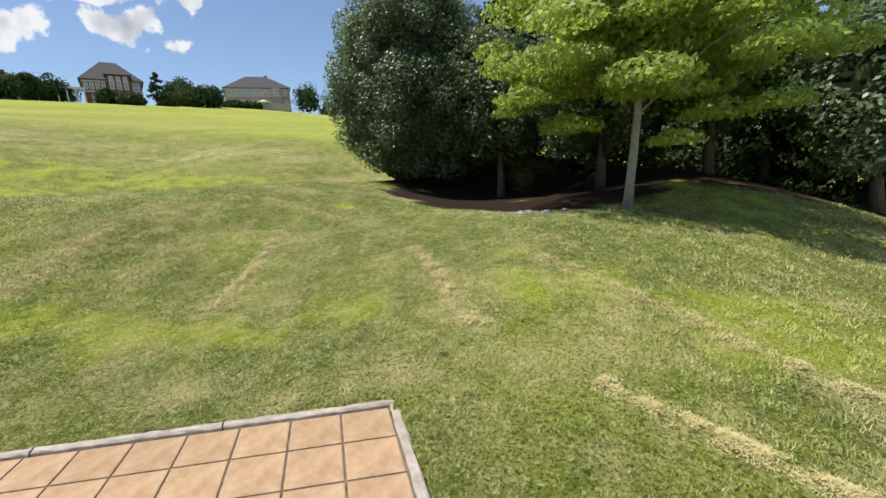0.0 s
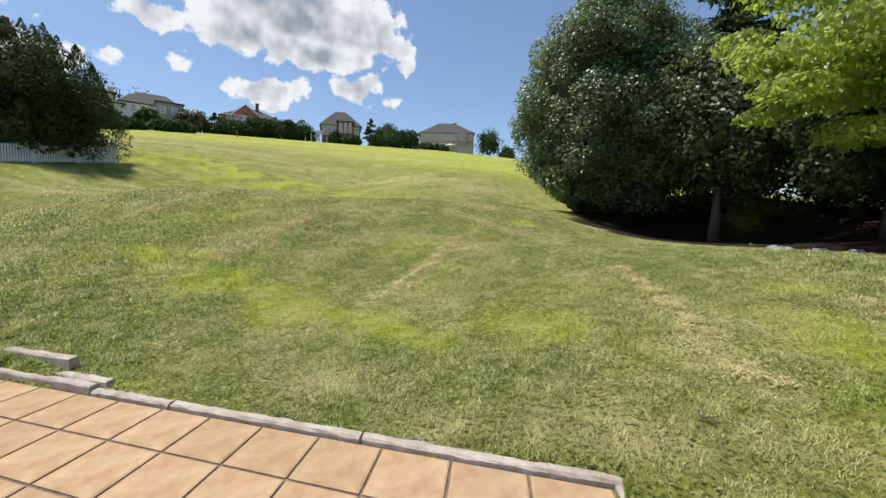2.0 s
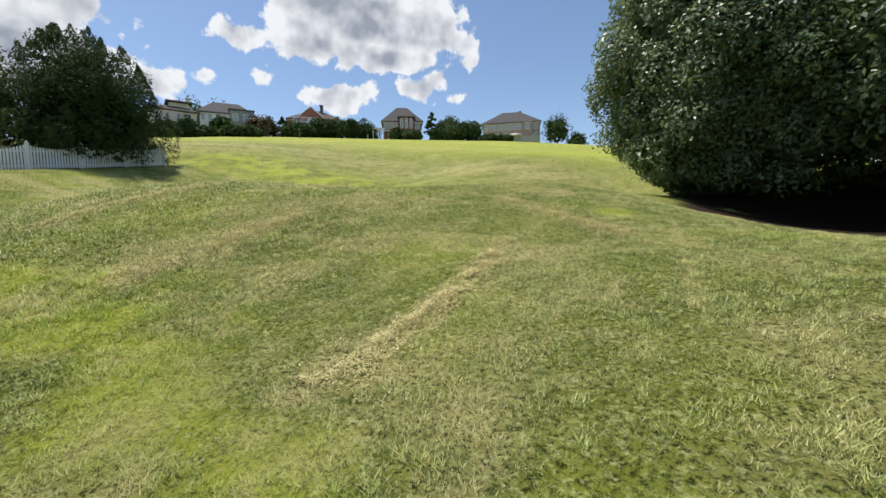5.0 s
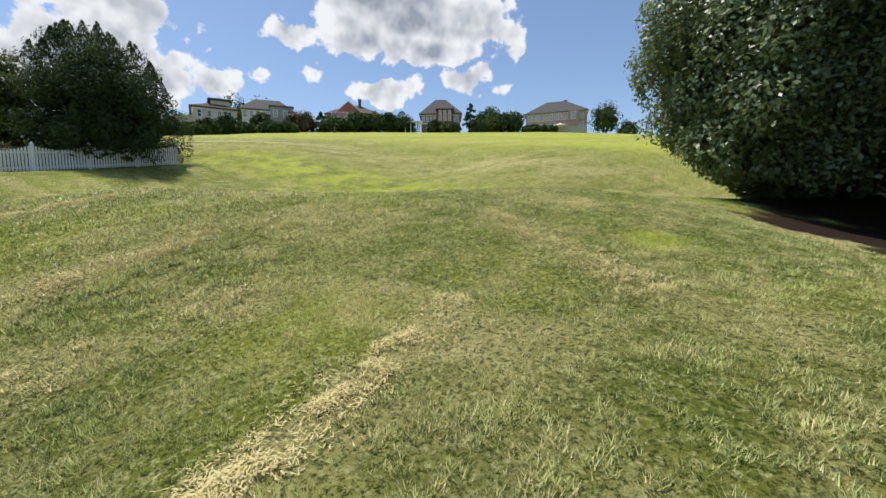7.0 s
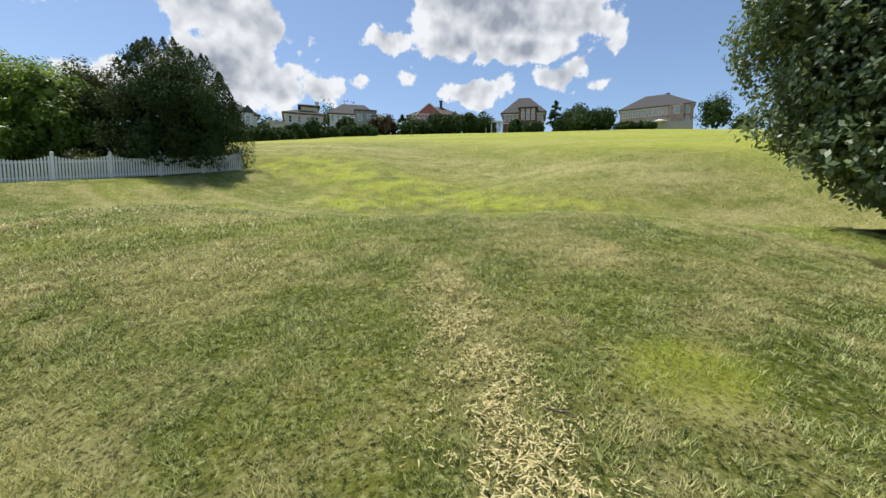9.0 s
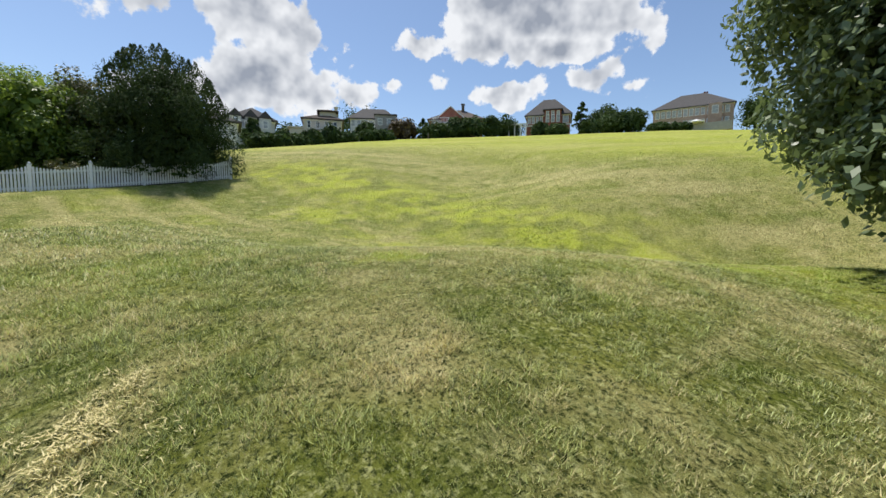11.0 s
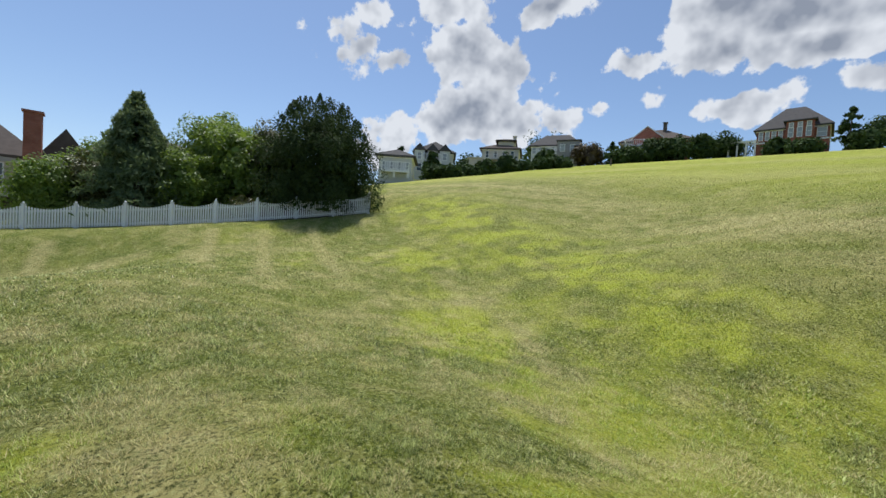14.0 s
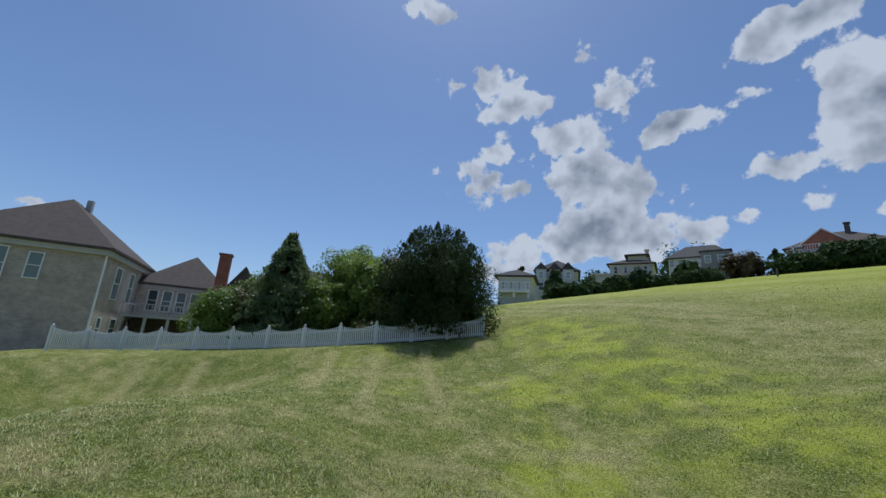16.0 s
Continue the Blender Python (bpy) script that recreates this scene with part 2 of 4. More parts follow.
# ---- materials ----
class Mat:
    """A principled material with a few node shortcuts."""

    def __init__(self, name, rough=0.7, spec=0.3, metal=0.0):
        self.m = bpy.data.materials.new(name)
        self.m.use_nodes = True
        self.n, self.l = self.m.node_tree.nodes, self.m.node_tree.links
        self.b = self.n["Principled BSDF"]
        self.b.inputs["Roughness"].default_value = rough
        self.b.inputs["Specular IOR Level"].default_value = spec
        self.b.inputs["Metallic"].default_value = metal

    def node(self, kind):
        return self.n.new(kind)

    def noise(self, scale, detail=4, rough=0.6, obj=True):
        t = self.node("ShaderNodeTexNoise")
        t.inputs["Scale"].default_value, t.inputs["Detail"].default_value, t.inputs["Roughness"].default_value = scale, detail, rough
        if obj:
            c = self.node("ShaderNodeTexCoord")
            self.l.new(c.outputs["Object"], t.inputs["Vector"])
        return t.outputs["Fac"]

    def mix(self, fac, a, b):
        m = self.node("ShaderNodeMix")
        m.data_type = "RGBA"
        for i, v in ((0, fac), (6, a), (7, b)):
            if isinstance(v, (int, float)):
                m.inputs[i].default_value = v
            elif isinstance(v, tuple):
                m.inputs[i].default_value = (*v, 1)
            else:
                self.l.new(v, m.inputs[i])
        return m.outputs[2]

    def ramp(self, fac, lo, hi, a=0.0, b=1.0):
        r = self.node("ShaderNodeMapRange")
        r.inputs["From Min"].default_value, r.inputs["From Max"].default_value = lo, hi
        r.inputs["To Min"].default_value, r.inputs["To Max"].default_value = a, b
        self.l.new(fac, r.inputs["Value"])
        return r.outputs["Result"]

    def colour(self, c):
        if isinstance(c, tuple):
            self.b.inputs["Base Color"].default_value = (*c, 1)
        else:
            self.l.new(c, self.b.inputs["Base Color"])
        return self

    def bump(self, fac, strength=0.4, dist=0.02):
        b = self.node("ShaderNodeBump")
        b.inputs["Strength"].default_value, b.inputs["Distance"].default_value = strength, dist
        self.l.new(fac, b.inputs["Height"])
        self.l.new(b.outputs[0], self.b.inputs["Normal"])
        return self


def speckled(name, a, b, scale, rough=0.8, bump=0.3, dist=0.01, spec=0.3, fine=None):
    m = Mat(name, rough, spec)
    f = m.noise(scale, 6, 0.65)
    c = m.mix(m.ramp(f, 0.32, 0.68), a, b)
    info = m.node("ShaderNodeObjectInfo")
    c = m.mix(m.ramp(info.outputs["Random"], 0, 1, 0, 0.25), c, tuple(v * 0.72 for v in a))
    m.colour(c)
    m.bump(m.noise(fine or scale * 5, 4), bump, dist)
    return m.m


def lawn_mat():
    m = Mat("lawn_grass", 0.9, 0.08)
    at = m.node("ShaderNodeAttribute")
    at.attribute_name = "lawn"
    sep = m.node("ShaderNodeSeparateColor")
    m.l.new(at.outputs["Color"], sep.inputs[0])
    f = m.noise(0.9, 6)
    g = m.mix(m.ramp(f, 0.35, 0.65), (0.125, 0.160, 0.020), (0.260, 0.270, 0.055))
    g = m.mix(sep.outputs[1], g, (0.420, 0.460, 0.045))
    g = m.mix(sep.outputs[0], g, (0.580, 0.490, 0.230))
    even = m.ramp(sep.outputs[1], 0.2, 0.9, 1.0, 0.45)

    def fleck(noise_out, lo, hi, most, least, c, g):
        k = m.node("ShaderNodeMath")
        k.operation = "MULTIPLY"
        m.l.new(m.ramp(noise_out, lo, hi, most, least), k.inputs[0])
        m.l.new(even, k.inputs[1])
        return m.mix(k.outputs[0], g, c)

    g = fleck(m.noise(17, 6, 0.8), 0.50, 0.62, 0, 0.85, (0.560, 0.560, 0.240), g)
    # dark flecks: thatch, with the shade in gaps between tufts put into its colour
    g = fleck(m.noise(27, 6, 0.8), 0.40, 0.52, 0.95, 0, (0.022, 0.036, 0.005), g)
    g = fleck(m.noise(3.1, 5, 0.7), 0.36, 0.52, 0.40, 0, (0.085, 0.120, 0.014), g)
    # near-black mulch, with the shade under the trees put into the colour
    g = m.mix(sep.outputs[2], g, (0.034, 0.022, 0.016))
    m.colour(g)
    m.bump(m.noise(26, 6, 0.75), 1.0, 0.06)
    return m.m


def blade_mat():
    m = Mat("grass_blades", 0.45, 0.3)
    at = m.node("ShaderNodeAttribute")
    at.attribute_name = "lawn"
    sep = m.node("ShaderNodeSeparateColor")
    m.l.new(at.outputs["Color"], sep.inputs[0])
    g = m.mix(sep.outputs[2], (0.030, 0.060, 0.008), (0.560, 0.610, 0.210))
    g = m.mix(sep.outputs[1], g, (0.400, 0.500, 0.040))
    g = m.mix(sep.outputs[0], g, (0.700, 0.600, 0.300))
    m.colour(g)
    thin = m.node("ShaderNodeBsdfTranslucent")
    m.l.new(g, thin.inputs["Color"])
    mix = m.node("ShaderNodeMixShader")
    mix.inputs[0].default_value = 0.25
    m.l.new(m.b.outputs[0], mix.inputs[1])
    m.l.new(thin.outputs[0], mix.inputs[2])
    m.l.new(mix.outputs[0], m.n["Material Output"].inputs["Surface"])
    return m.m


def leaf_mat(name, a, b, rough=0.45, through_light=0.3, spec=0.4):
    m = Mat(name, rough, spec)
    g = m.node("ShaderNodeNewGeometry")
    c = m.mix(g.outputs["Random Per Island"], a, b)
    c = m.mix(m.ramp(m.noise(0.45, 3), 0.35, 0.65, 0, 0.55), c, tuple(v * 0.62 for v in a))
    m.colour(c)
    thin = m.node("ShaderNodeBsdfTranslucent")
    lift = m.mix(0.5, c, (b[0] * 1.5, b[1] * 1.5, b[2]))
    m.l.new(lift, thin.inputs["Color"])
    mix = m.node("ShaderNodeMixShader")
    mix.inputs[0].default_value = through_light
    m.l.new(m.b.outputs[0], mix.inputs[1])
    m.l.new(thin.outputs[0], mix.inputs[2])
    m.l.new(mix.outputs[0], m.n["Material Output"].inputs["Surface"])
    return m.m


def brick_mat(name, a, b, mortar, scale=1.0):
    m = Mat(name, 0.85, 0.2)
    t = m.node("ShaderNodeTexBrick")
    t.inputs["Color1"].default_value, t.inputs["Color2"].default_value, t.inputs["Mortar"].default_value = (*a, 1), (*b, 1), (*mortar, 1)
    t.inputs["Scale"].default_value, t.inputs["Mortar Size"].default_value = scale, 0.012
    t.inputs["Brick Width"].default_value, t.inputs["Row Height"].default_value = 0.22, 0.075
    c = m.node("ShaderNodeTexCoord")
    sep = m.node("ShaderNodeSeparateXYZ")
    m.l.new(c.outputs["Object"], sep.inputs[0])
    s = m.node("ShaderNodeMath")
    m.l.new(sep.outputs[0], s.inputs[0])
    m.l.new(sep.outputs[1], s.inputs[1])
    comb = m.node("ShaderNodeCombineXYZ")
    m.l.new(s.outputs[0], comb.inputs[0])
    m.l.new(sep.outputs[2], comb.inputs[1])
    m.l.new(comb.outputs[0], t.inputs["Vector"])
    col = m.mix(m.ramp(m.noise(1.3, 5), 0.35, 0.68, 0, 0.6), t.outputs["Color"], tuple(v * 0.62 for v in a))
    m.colour(col)
    m.bump(t.outputs["Fac"], -0.3, 0.01)
    return m.m


def shingle_mat(name, a):
    m = Mat(name, 0.9, 0.2)
    w = m.node("ShaderNodeTexWave")
    w.bands_direction = "Z"
    w.inputs["Scale"].default_value, w.inputs["Distortion"].default_value = 3.2, 0.6
    c = m.node("ShaderNodeTexCoord")
    m.l.new(c.outputs["Object"], w.inputs["Vector"])
    col = m.mix(m.ramp(m.noise(2.2, 6), 0.3, 0.7), a, tuple(v * 1.35 for v in a))
    col = m.mix(m.ramp(w.outputs["Fac"], 0, 0.25, 0.35, 0), col, tuple(v * 0.5 for v in a))
    m.colour(col)
    m.bump(m.noise(30, 3), 0.4, 0.02)
    return m.m


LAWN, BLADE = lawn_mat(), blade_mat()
PAVER = speckled("stamped_paver", (0.33, 0.205, 0.110), (0.52, 0.360, 0.220), 4.0, 0.85, 0.5, 0.008, 0.25, 9)
MORTAR = speckled("paver_joint", (0.11, 0.080, 0.055), (0.24, 0.185, 0.13), 12, 0.9)
TIMBER = speckled("weathered_timber", (0.30, 0.245, 0.20), (0.52, 0.46, 0.40), 6, 0.9, 0.6, 0.01, 0.2, 30)
VINYL = speckled("white_vinyl", (0.74, 0.75, 0.77), (0.80, 0.80, 0.80), 2.0, 0.4, 0.05, 0.002, 0.4)
BARK = speckled("brown_bark", (0.10, 0.075, 0.055), (0.19, 0.15, 0.115), 7, 0.95, 0.9, 0.03)
PALEBARK = speckled("pale_bark", (0.30, 0.27, 0.23), (0.50, 0.47, 0.41), 6, 0.9, 0.6, 0.02)
ROCK = speckled("pale_rock", (0.16, 0.16, 0.17), (0.36, 0.36, 0.38), 5, 0.85, 0.6, 0.02)
WHITE = speckled("white_paint", (0.74, 0.74, 0.72), (0.80, 0.80, 0.79), 1.5, 0.5, 0.05, 0.002)
GREYTRIM = speckled("grey_trim", (0.40, 0.39, 0.37), (0.50, 0.48, 0.45), 1.5, 0.6, 0.05, 0.002)
REDBRICK = brick_mat("red_brick", (0.27, 0.085, 0.060), (0.36, 0.125, 0.085), (0.30, 0.17, 0.13))
TANBRICK = brick_mat("tan_brick", (0.40, 0.27, 0.21), (0.49, 0.36, 0.29), (0.45, 0.37, 0.31))
GREYBRICK = brick_mat("grey_brown_brick", (0.40, 0.335, 0.275), (0.55, 0.48, 0.40), (0.50, 0.45, 0.39))
SIDING = speckled("pale_siding", (0.55, 0.56, 0.56), (0.64, 0.64, 0.63), 1.2, 0.7, 0.1, 0.005)
STUCCO = speckled("cream_stucco", (0.58, 0.53, 0.46), (0.66, 0.61, 0.54), 1.2, 0.8, 0.1, 0.005)
GREYSTONE = speckled("grey_stone", (0.26, 0.25, 0.25), (0.40, 0.38, 0.37), 3.0, 0.85, 0.4, 0.02)
SHINGLE = shingle_mat("grey_shingle", (0.070, 0.066, 0.066))
SHINGLEB = shingle_mat("brown_shingle", (0.085, 0.070, 0.062))
# near-black timber; the panel under the deck takes its shade from this colour
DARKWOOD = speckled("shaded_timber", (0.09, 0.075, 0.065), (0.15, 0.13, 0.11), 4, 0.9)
DECKGREY = speckled("grey_deck_paint", (0.42, 0.42, 0.43), (0.52, 0.52, 0.53), 3, 0.7)


def pane_mat(name, tone):
    m = Mat(name, 0.06, 0.6)
    m.colour(m.mix(m.noise(0.7, 2), tone, tuple(v * 0.7 for v in tone)))
    return m.m


PANE, BLIND = pane_mat("window_glass", (0.05, 0.065, 0.075)), pane_mat("window_glass_with_blind", (0.42, 0.44, 0.45))
GREENPANE = pane_mat("greenish_window_glass", (0.16, 0.21, 0.20))
DARKLEAF = leaf_mat("dark_green_leaf", (0.052, 0.092, 0.036), (0.215, 0.270, 0.130), 0.42, 0.3, 0.5)
MAPLELEAF = leaf_mat("yellow_green_leaf", (0.150, 0.230, 0.040), (0.480, 0.560, 0.130), 0.42, 0.5)
NEEDLE = leaf_mat("dark_needle", (0.026, 0.048, 0.016), (0.066, 0.098, 0.030), 0.75, 0.15, 0.12)
SPRUCE = leaf_mat("grey_green_needle", (0.100, 0.150, 0.070), (0.190, 0.240, 0.120), 0.75, 0.4, 0.15)
SHRUB = leaf_mat("mid_green_leaf", (0.085, 0.150, 0.024), (0.210, 0.290, 0.050), 0.5, 0.42)
OLIVE = leaf_mat("olive_leaf", (0.075, 0.090, 0.026), (0.130, 0.130, 0.042), 0.5, 0.25)
FARLEAF = leaf_mat("far_green_leaf", (0.034, 0.064, 0.020), (0.075, 0.115, 0.036), 0.75, 0.15, 0.15)
REDLEAF = leaf_mat("bronze_leaf", (0.070, 0.050, 0.026), (0.110, 0.085, 0.040), 0.6, 0.15)


# ---- building helpers ----
def np_mesh(name, verts, faces, mat, attr=None):
    """One mesh from arrays of places and of faces with one count of corners."""
    me = bpy.data.meshes.new(name)
    v, f = np.asarray(verts, np.float32), np.asarray(faces, np.int32)
    me.vertices.add(len(v))
    me.vertices.foreach_set("co", v.ravel())
    me.loops.add(f.size)
    me.loops.foreach_set("vertex_index", f.ravel())
    me.polygons.add(len(f))
    me.polygons.foreach_set("loop_start", np.arange(len(f), dtype=np.int32) * f.shape[1])
    me.update(calc_edges=True)
    if attr is not None:
        a = me.attributes.new("lawn", "FLOAT_COLOR", "POINT")
        a.data.foreach_set("color", np.c_[attr, np.ones(len(attr))].astype(np.float32).ravel())
    me.materials.append(mat)
    return me


def mesh_of(name, bm, mat, smooth=False):
    me = bpy.data.meshes.new(name)
    bmesh.ops.recalc_face_normals(bm, faces=bm.faces)
    bm.to_mesh(me)
    bm.free()
    me.materials.append(mat)
    if smooth:
        me.polygons.foreach_set("use_smooth", [True] * len(me.polygons))
    return me


def part(name, mesh, parent, label="", m=None):
    ob = new(name, mesh)
    ob.parent = parent
    if m is not None:
        ob.matrix_local = m
    if label:
        ob["label"] = label
    return ob


def thing(name, m, label, category, group="", kind=""):
    ob = new(name)
    ob.empty_display_size = 0.2
    ob.matrix_world = m
    return tagged(ob, label, category, group, kind)


def box(bm, x0, x1, y0, y1, z0, z1, bevel=0.0):
    made = bmesh.ops.create_cube(bm, size=1, matrix=Matrix.LocRotScale(((x0 + x1) / 2, (y0 + y1) / 2, (z0 + z1) / 2), None, (x1 - x0, y1 - y0, z1 - z0)))
    if bevel:
        edges = list({e for v in made["verts"] for e in v.link_edges})
        bmesh.ops.bevel(bm, geom=edges, offset=bevel, segments=1, affect="EDGES")


def boxes(name, mat, *sides, bevel=0.0):
    bm = bmesh.new()
    for s in sides:
        box(bm, *s, bevel=bevel)
    return mesh_of(name, bm, mat)


def tube(bm, points, radii, sides=7):
    """A tapered round limb along some places."""
    rings = []
    for i, (p, r) in enumerate(zip(points, radii)):
        a = Vector(points[max(i - 1, 0)])
        b = Vector(points[min(i + 1, len(points) - 1)])
        q = (b - a).to_track_quat("Z", "Y")
        rings.append([bm.verts.new(Vector(p) + q @ Vector((math.cos(k * math.tau / sides) * r, math.sin(k * math.tau / sides) * r, 0))) for k in range(sides)])
    for lo, hi in zip(rings[:-1], rings[1:]):
        for k in range(sides):
            bm.faces.new((lo[k], lo[(k + 1) % sides], hi[(k + 1) % sides], hi[k]))
    bm.faces.new(rings[-1])
    bm.faces.new(rings[0][::-1])


# ---- ground ----
def spread(lo, hi, step, far):
    near = np.arange(lo, hi + step / 2, step)
    out, d = [], step
    edge = 0.0
    while edge < far:
        d *= 1.22
        edge += d
        out.append(edge)
    out = np.array(out)
    return np.r_[lo - out[::-1], near, hi + out]


def build_ground():
    xs, ys = spread(-34, 16, 0.2, 2500), spread(-8, 40, 0.2, 2500)
    gx, gy = np.meshgrid(xs, ys)
    x, y = gx.ravel(), gy.ravel()
    z = ground_z(x, y)
    dry, lime, bare = lawn(x, y)
    near = np.hypot(x + 8, y - 12) < 40
    z = z + near * 0.03 * (fbm(x, y, 0.6, 81, 3) - 0.5)
    # dug out under the paving
    inside = patio_inside(x, y, -0.02)
    z = np.where(inside, -0.12, z)
    nx, ny = len(xs), len(ys)
    i = (np.arange(ny - 1)[:, None] * nx + np.arange(nx - 1)[None]).ravel()
    faces = np.c_[i, i + 1, i + nx + 1, i + nx]
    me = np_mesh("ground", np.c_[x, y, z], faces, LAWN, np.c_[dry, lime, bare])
    me.polygons.foreach_set("use_smooth", [True] * len(me.polygons))
    tagged(new("ground", me), "mown lawn and grassy hillside with dry patches", "ground", kind="structure")


# patio: its outer corner, the way along its front and the way back to the house
CORNER, ALONG, BACK, PITCH = np.array((-0.66, 3.93)), np.array((-0.9945, -0.105)), np.array((0.27, -0.963)), 0.50


def patio_place(a, b, z=0.0):
    p = CORNER + ALONG * a + BACK * b
    return (float(p[0]), float(p[1]), z)


def patio_inside(x, y, grow):
    m = np.linalg.inv(np.c_[ALONG, BACK])
    a = m[0, 0] * (x - CORNER[0]) + m[0, 1] * (y - CORNER[1])
    b = m[1, 0] * (x - CORNER[0]) + m[1, 1] * (y - CORNER[1])
    return (a > -grow) & (b > -grow) & (a < 9.6 + grow) & (b < 5.2 + grow)


build_ground()


def slab(bm, a0, a1, b0, b1, z0, z1):
    c = [patio_place(a, b) for a, b in ((a0, b0), (a1, b0), (a1, b1), (a0, b1))]
    lo, hi = [bm.verts.new((*p[:2], z0)) for p in c], [bm.verts.new((*p[:2], z1)) for p in c]
    bm.faces.new(hi)
    bm.faces.new(lo[::-1])
    for k in range(4):
        bm.faces.new((lo[k], lo[(k + 1) % 4], hi[(k + 1) % 4], hi[k]))


def timber(name, a0, a1, b0, b1, z0, z1, seed):
    """A weathered landscape timber with worn, uneven edges."""
    rnd = random.Random(seed)
    bm = bmesh.new()
    n = 16
    rings = []
    along = abs(a1 - a0) > abs(b1 - b0)
    for i in range(n + 1):
        k = i / n
        j = [rnd.uniform(-0.006, 0.006) for _ in range(6)]
        if along:
            a = a0 + (a1 - a0) * k
            quad = [(a, b0 + j[0], z0), (a, b1 + j[1], z0), (a, b1 + j[1], z1 - 0.015 + j[2]), (a, b1 - 0.015 + j[3], z1 + j[4]), (a, b0 + 0.015 + j[3], z1 + j[5]), (a, b0 + j[0], z1 - 0.015 + j[2])]
        else:
            b = b0 + (b1 - b0) * k
            quad = [(a0 + j[0], b, z0), (a1 + j[1], b, z0), (a1 + j[1], b, z1 - 0.015 + j[2]), (a1 - 0.015 + j[3], b, z1 + j[4]), (a0 + 0.015 + j[3], b, z1 + j[5]), (a0 + j[0], b, z1 - 0.015 + j[2])]
        rings.append([bm.verts.new(patio_place(*q)) for q in quad])
    for lo, hi in zip(rings[:-1], rings[1:]):
        for k in range(6):
            bm.faces.new((lo[k], lo[(k + 1) % 6], hi[(k + 1) % 6], hi[k]))
    bm.faces.new(rings[-1])
    bm.faces.new(rings[0][::-1])
    ob = new(name, mesh_of(name, bm, TIMBER))
    return tagged(ob, "weathered grey landscape timber edging the patio", "timber edging", "timbers round the patio")


for k, (a0, a1) in enumerate(((-0.02, 1.72), (1.74, 3.5), (3.52, 4.42))):
    timber("edging_timber", a0, a1, -0.045, 0.05, -0.12, 0.035, k)
timber("edging_timber", -0.045, 0.05, 0.06, 2.2, -0.12, 0.035, 9)
timber("edging_timber", -0.045, 0.05, 2.22, 4.6, -0.12, 0.035, 10)
timber("edging_timber", 4.36, 6.6, -0.15, -0.051, -0.12, 0.085, 11)
timber("edging_timber", 4.44, 6.6, -0.045, 0.05, -0.12, 0.075, 14)
timber("edging_timber", 5.0, 7.0, -0.26, -0.156, -0.1, 0.20, 12)
timber("edging_timber", 6.62, 9.4, -0.045, 0.05, -0.12, 0.075, 13)


# ---- fence ----

def picket_mesh(h):
    bm = bmesh.new()
    w, t = 0.038, 0.011
    prof = [(-w, 0.06), (w, 0.06), (w, h - 0.05), (0, h), (-w, h - 0.05)]
    f, b = [bm.verts.new((x, -t, z)) for x, z in prof], [bm.verts.new((x, t, z)) for x, z in prof]
    bm.faces.new(f)
    bm.faces.new(b[::-1])
    for k in range(5):
        bm.faces.new((f[k], f[(k + 1) % 5], b[(k + 1) % 5], b[k]))
    return mesh_of("picket", bm, VINYL)


def post_mesh():
    return boxes("post", VINYL, (-0.064, 0.064, -0.064, 0.064, -0.3, 1.22), bevel=0.008)


def cap_mesh():
    bm = bmesh.new()
    box(bm, -0.08, 0.08, -0.08, 0.08, 1.22, 1.245)
    bmesh.ops.create_uvsphere(bm, u_segments=10, v_segments=6, radius=0.055, matrix=Matrix.Translation((0, 0, 1.29)))
    return mesh_of("cap", bm, VINYL)


def build_fence():
    fence = thing("picket_fence", pose(*FENCE_A, gz(*FENCE_A)), "white vinyl picket fence with scalloped panels and ball-capped posts", "fence")
    inv = fence.matrix_world.inverted()
    fence["kind"] = "thing"
    del fence["kind"]
    count = 17
    tall = [picket_mesh(0.98 + 0.17 * abs(k / (count - 1) * 2 - 1) ** 1.8) for k in range((count + 1) // 2)]
    posts, cap = post_mesh(), cap_mesh()
    spots = [FENCE_A + (FENCE_B - FENCE_A) * k / PANELS for k in range(PANELS + 1)]
    spots.append(FENCE_B + np.array((2.55, 0.75)))
    for k, p in enumerate(spots):
        ob = part("post", posts, fence, m=inv @ pose(*p, gz(*p)))
        part("cap", cap, ob)
        if k == len(spots) - 1:
            break
        q = spots[k + 1]
        za, zb = gz(*p), gz(*q)
        turn = math.degrees(math.atan2(q[1] - p[1], q[0] - p[0]))
        length = float(np.hypot(*(q - p)))
        for zr in (0.16, 0.84):
            bm = bmesh.new()
            v = [bm.verts.new((x, y, z + zr + s)) for x, z in ((0.06, 0), (length - 0.06, zb - za)) for y in (-0.02, 0.02) for s in (0, 0.07)]
            for f in ((0, 1, 3, 2), (4, 6, 7, 5), (0, 4, 5, 1), (2, 3, 7, 6), (1, 5, 7, 3), (0, 2, 6, 4)):
                bm.faces.new([v[i] for i in f])
            part("rail", mesh_of("rail", bm, VINYL), fence, m=inv @ pose(*p, za, 0, 0, turn))
        for i in range(count):
            k2 = (i + 0.5) / count
            spot = p + (q - p) * (0.03 + 0.94 * k2)
            j = min(i, count - 1 - i)
            part("picket", tall[j], fence, m=inv @ pose(*spot, za + (zb - za) * k2, 0, 0, turn) @ Matrix.Translation((0, 0.034, 0)))


build_fence()


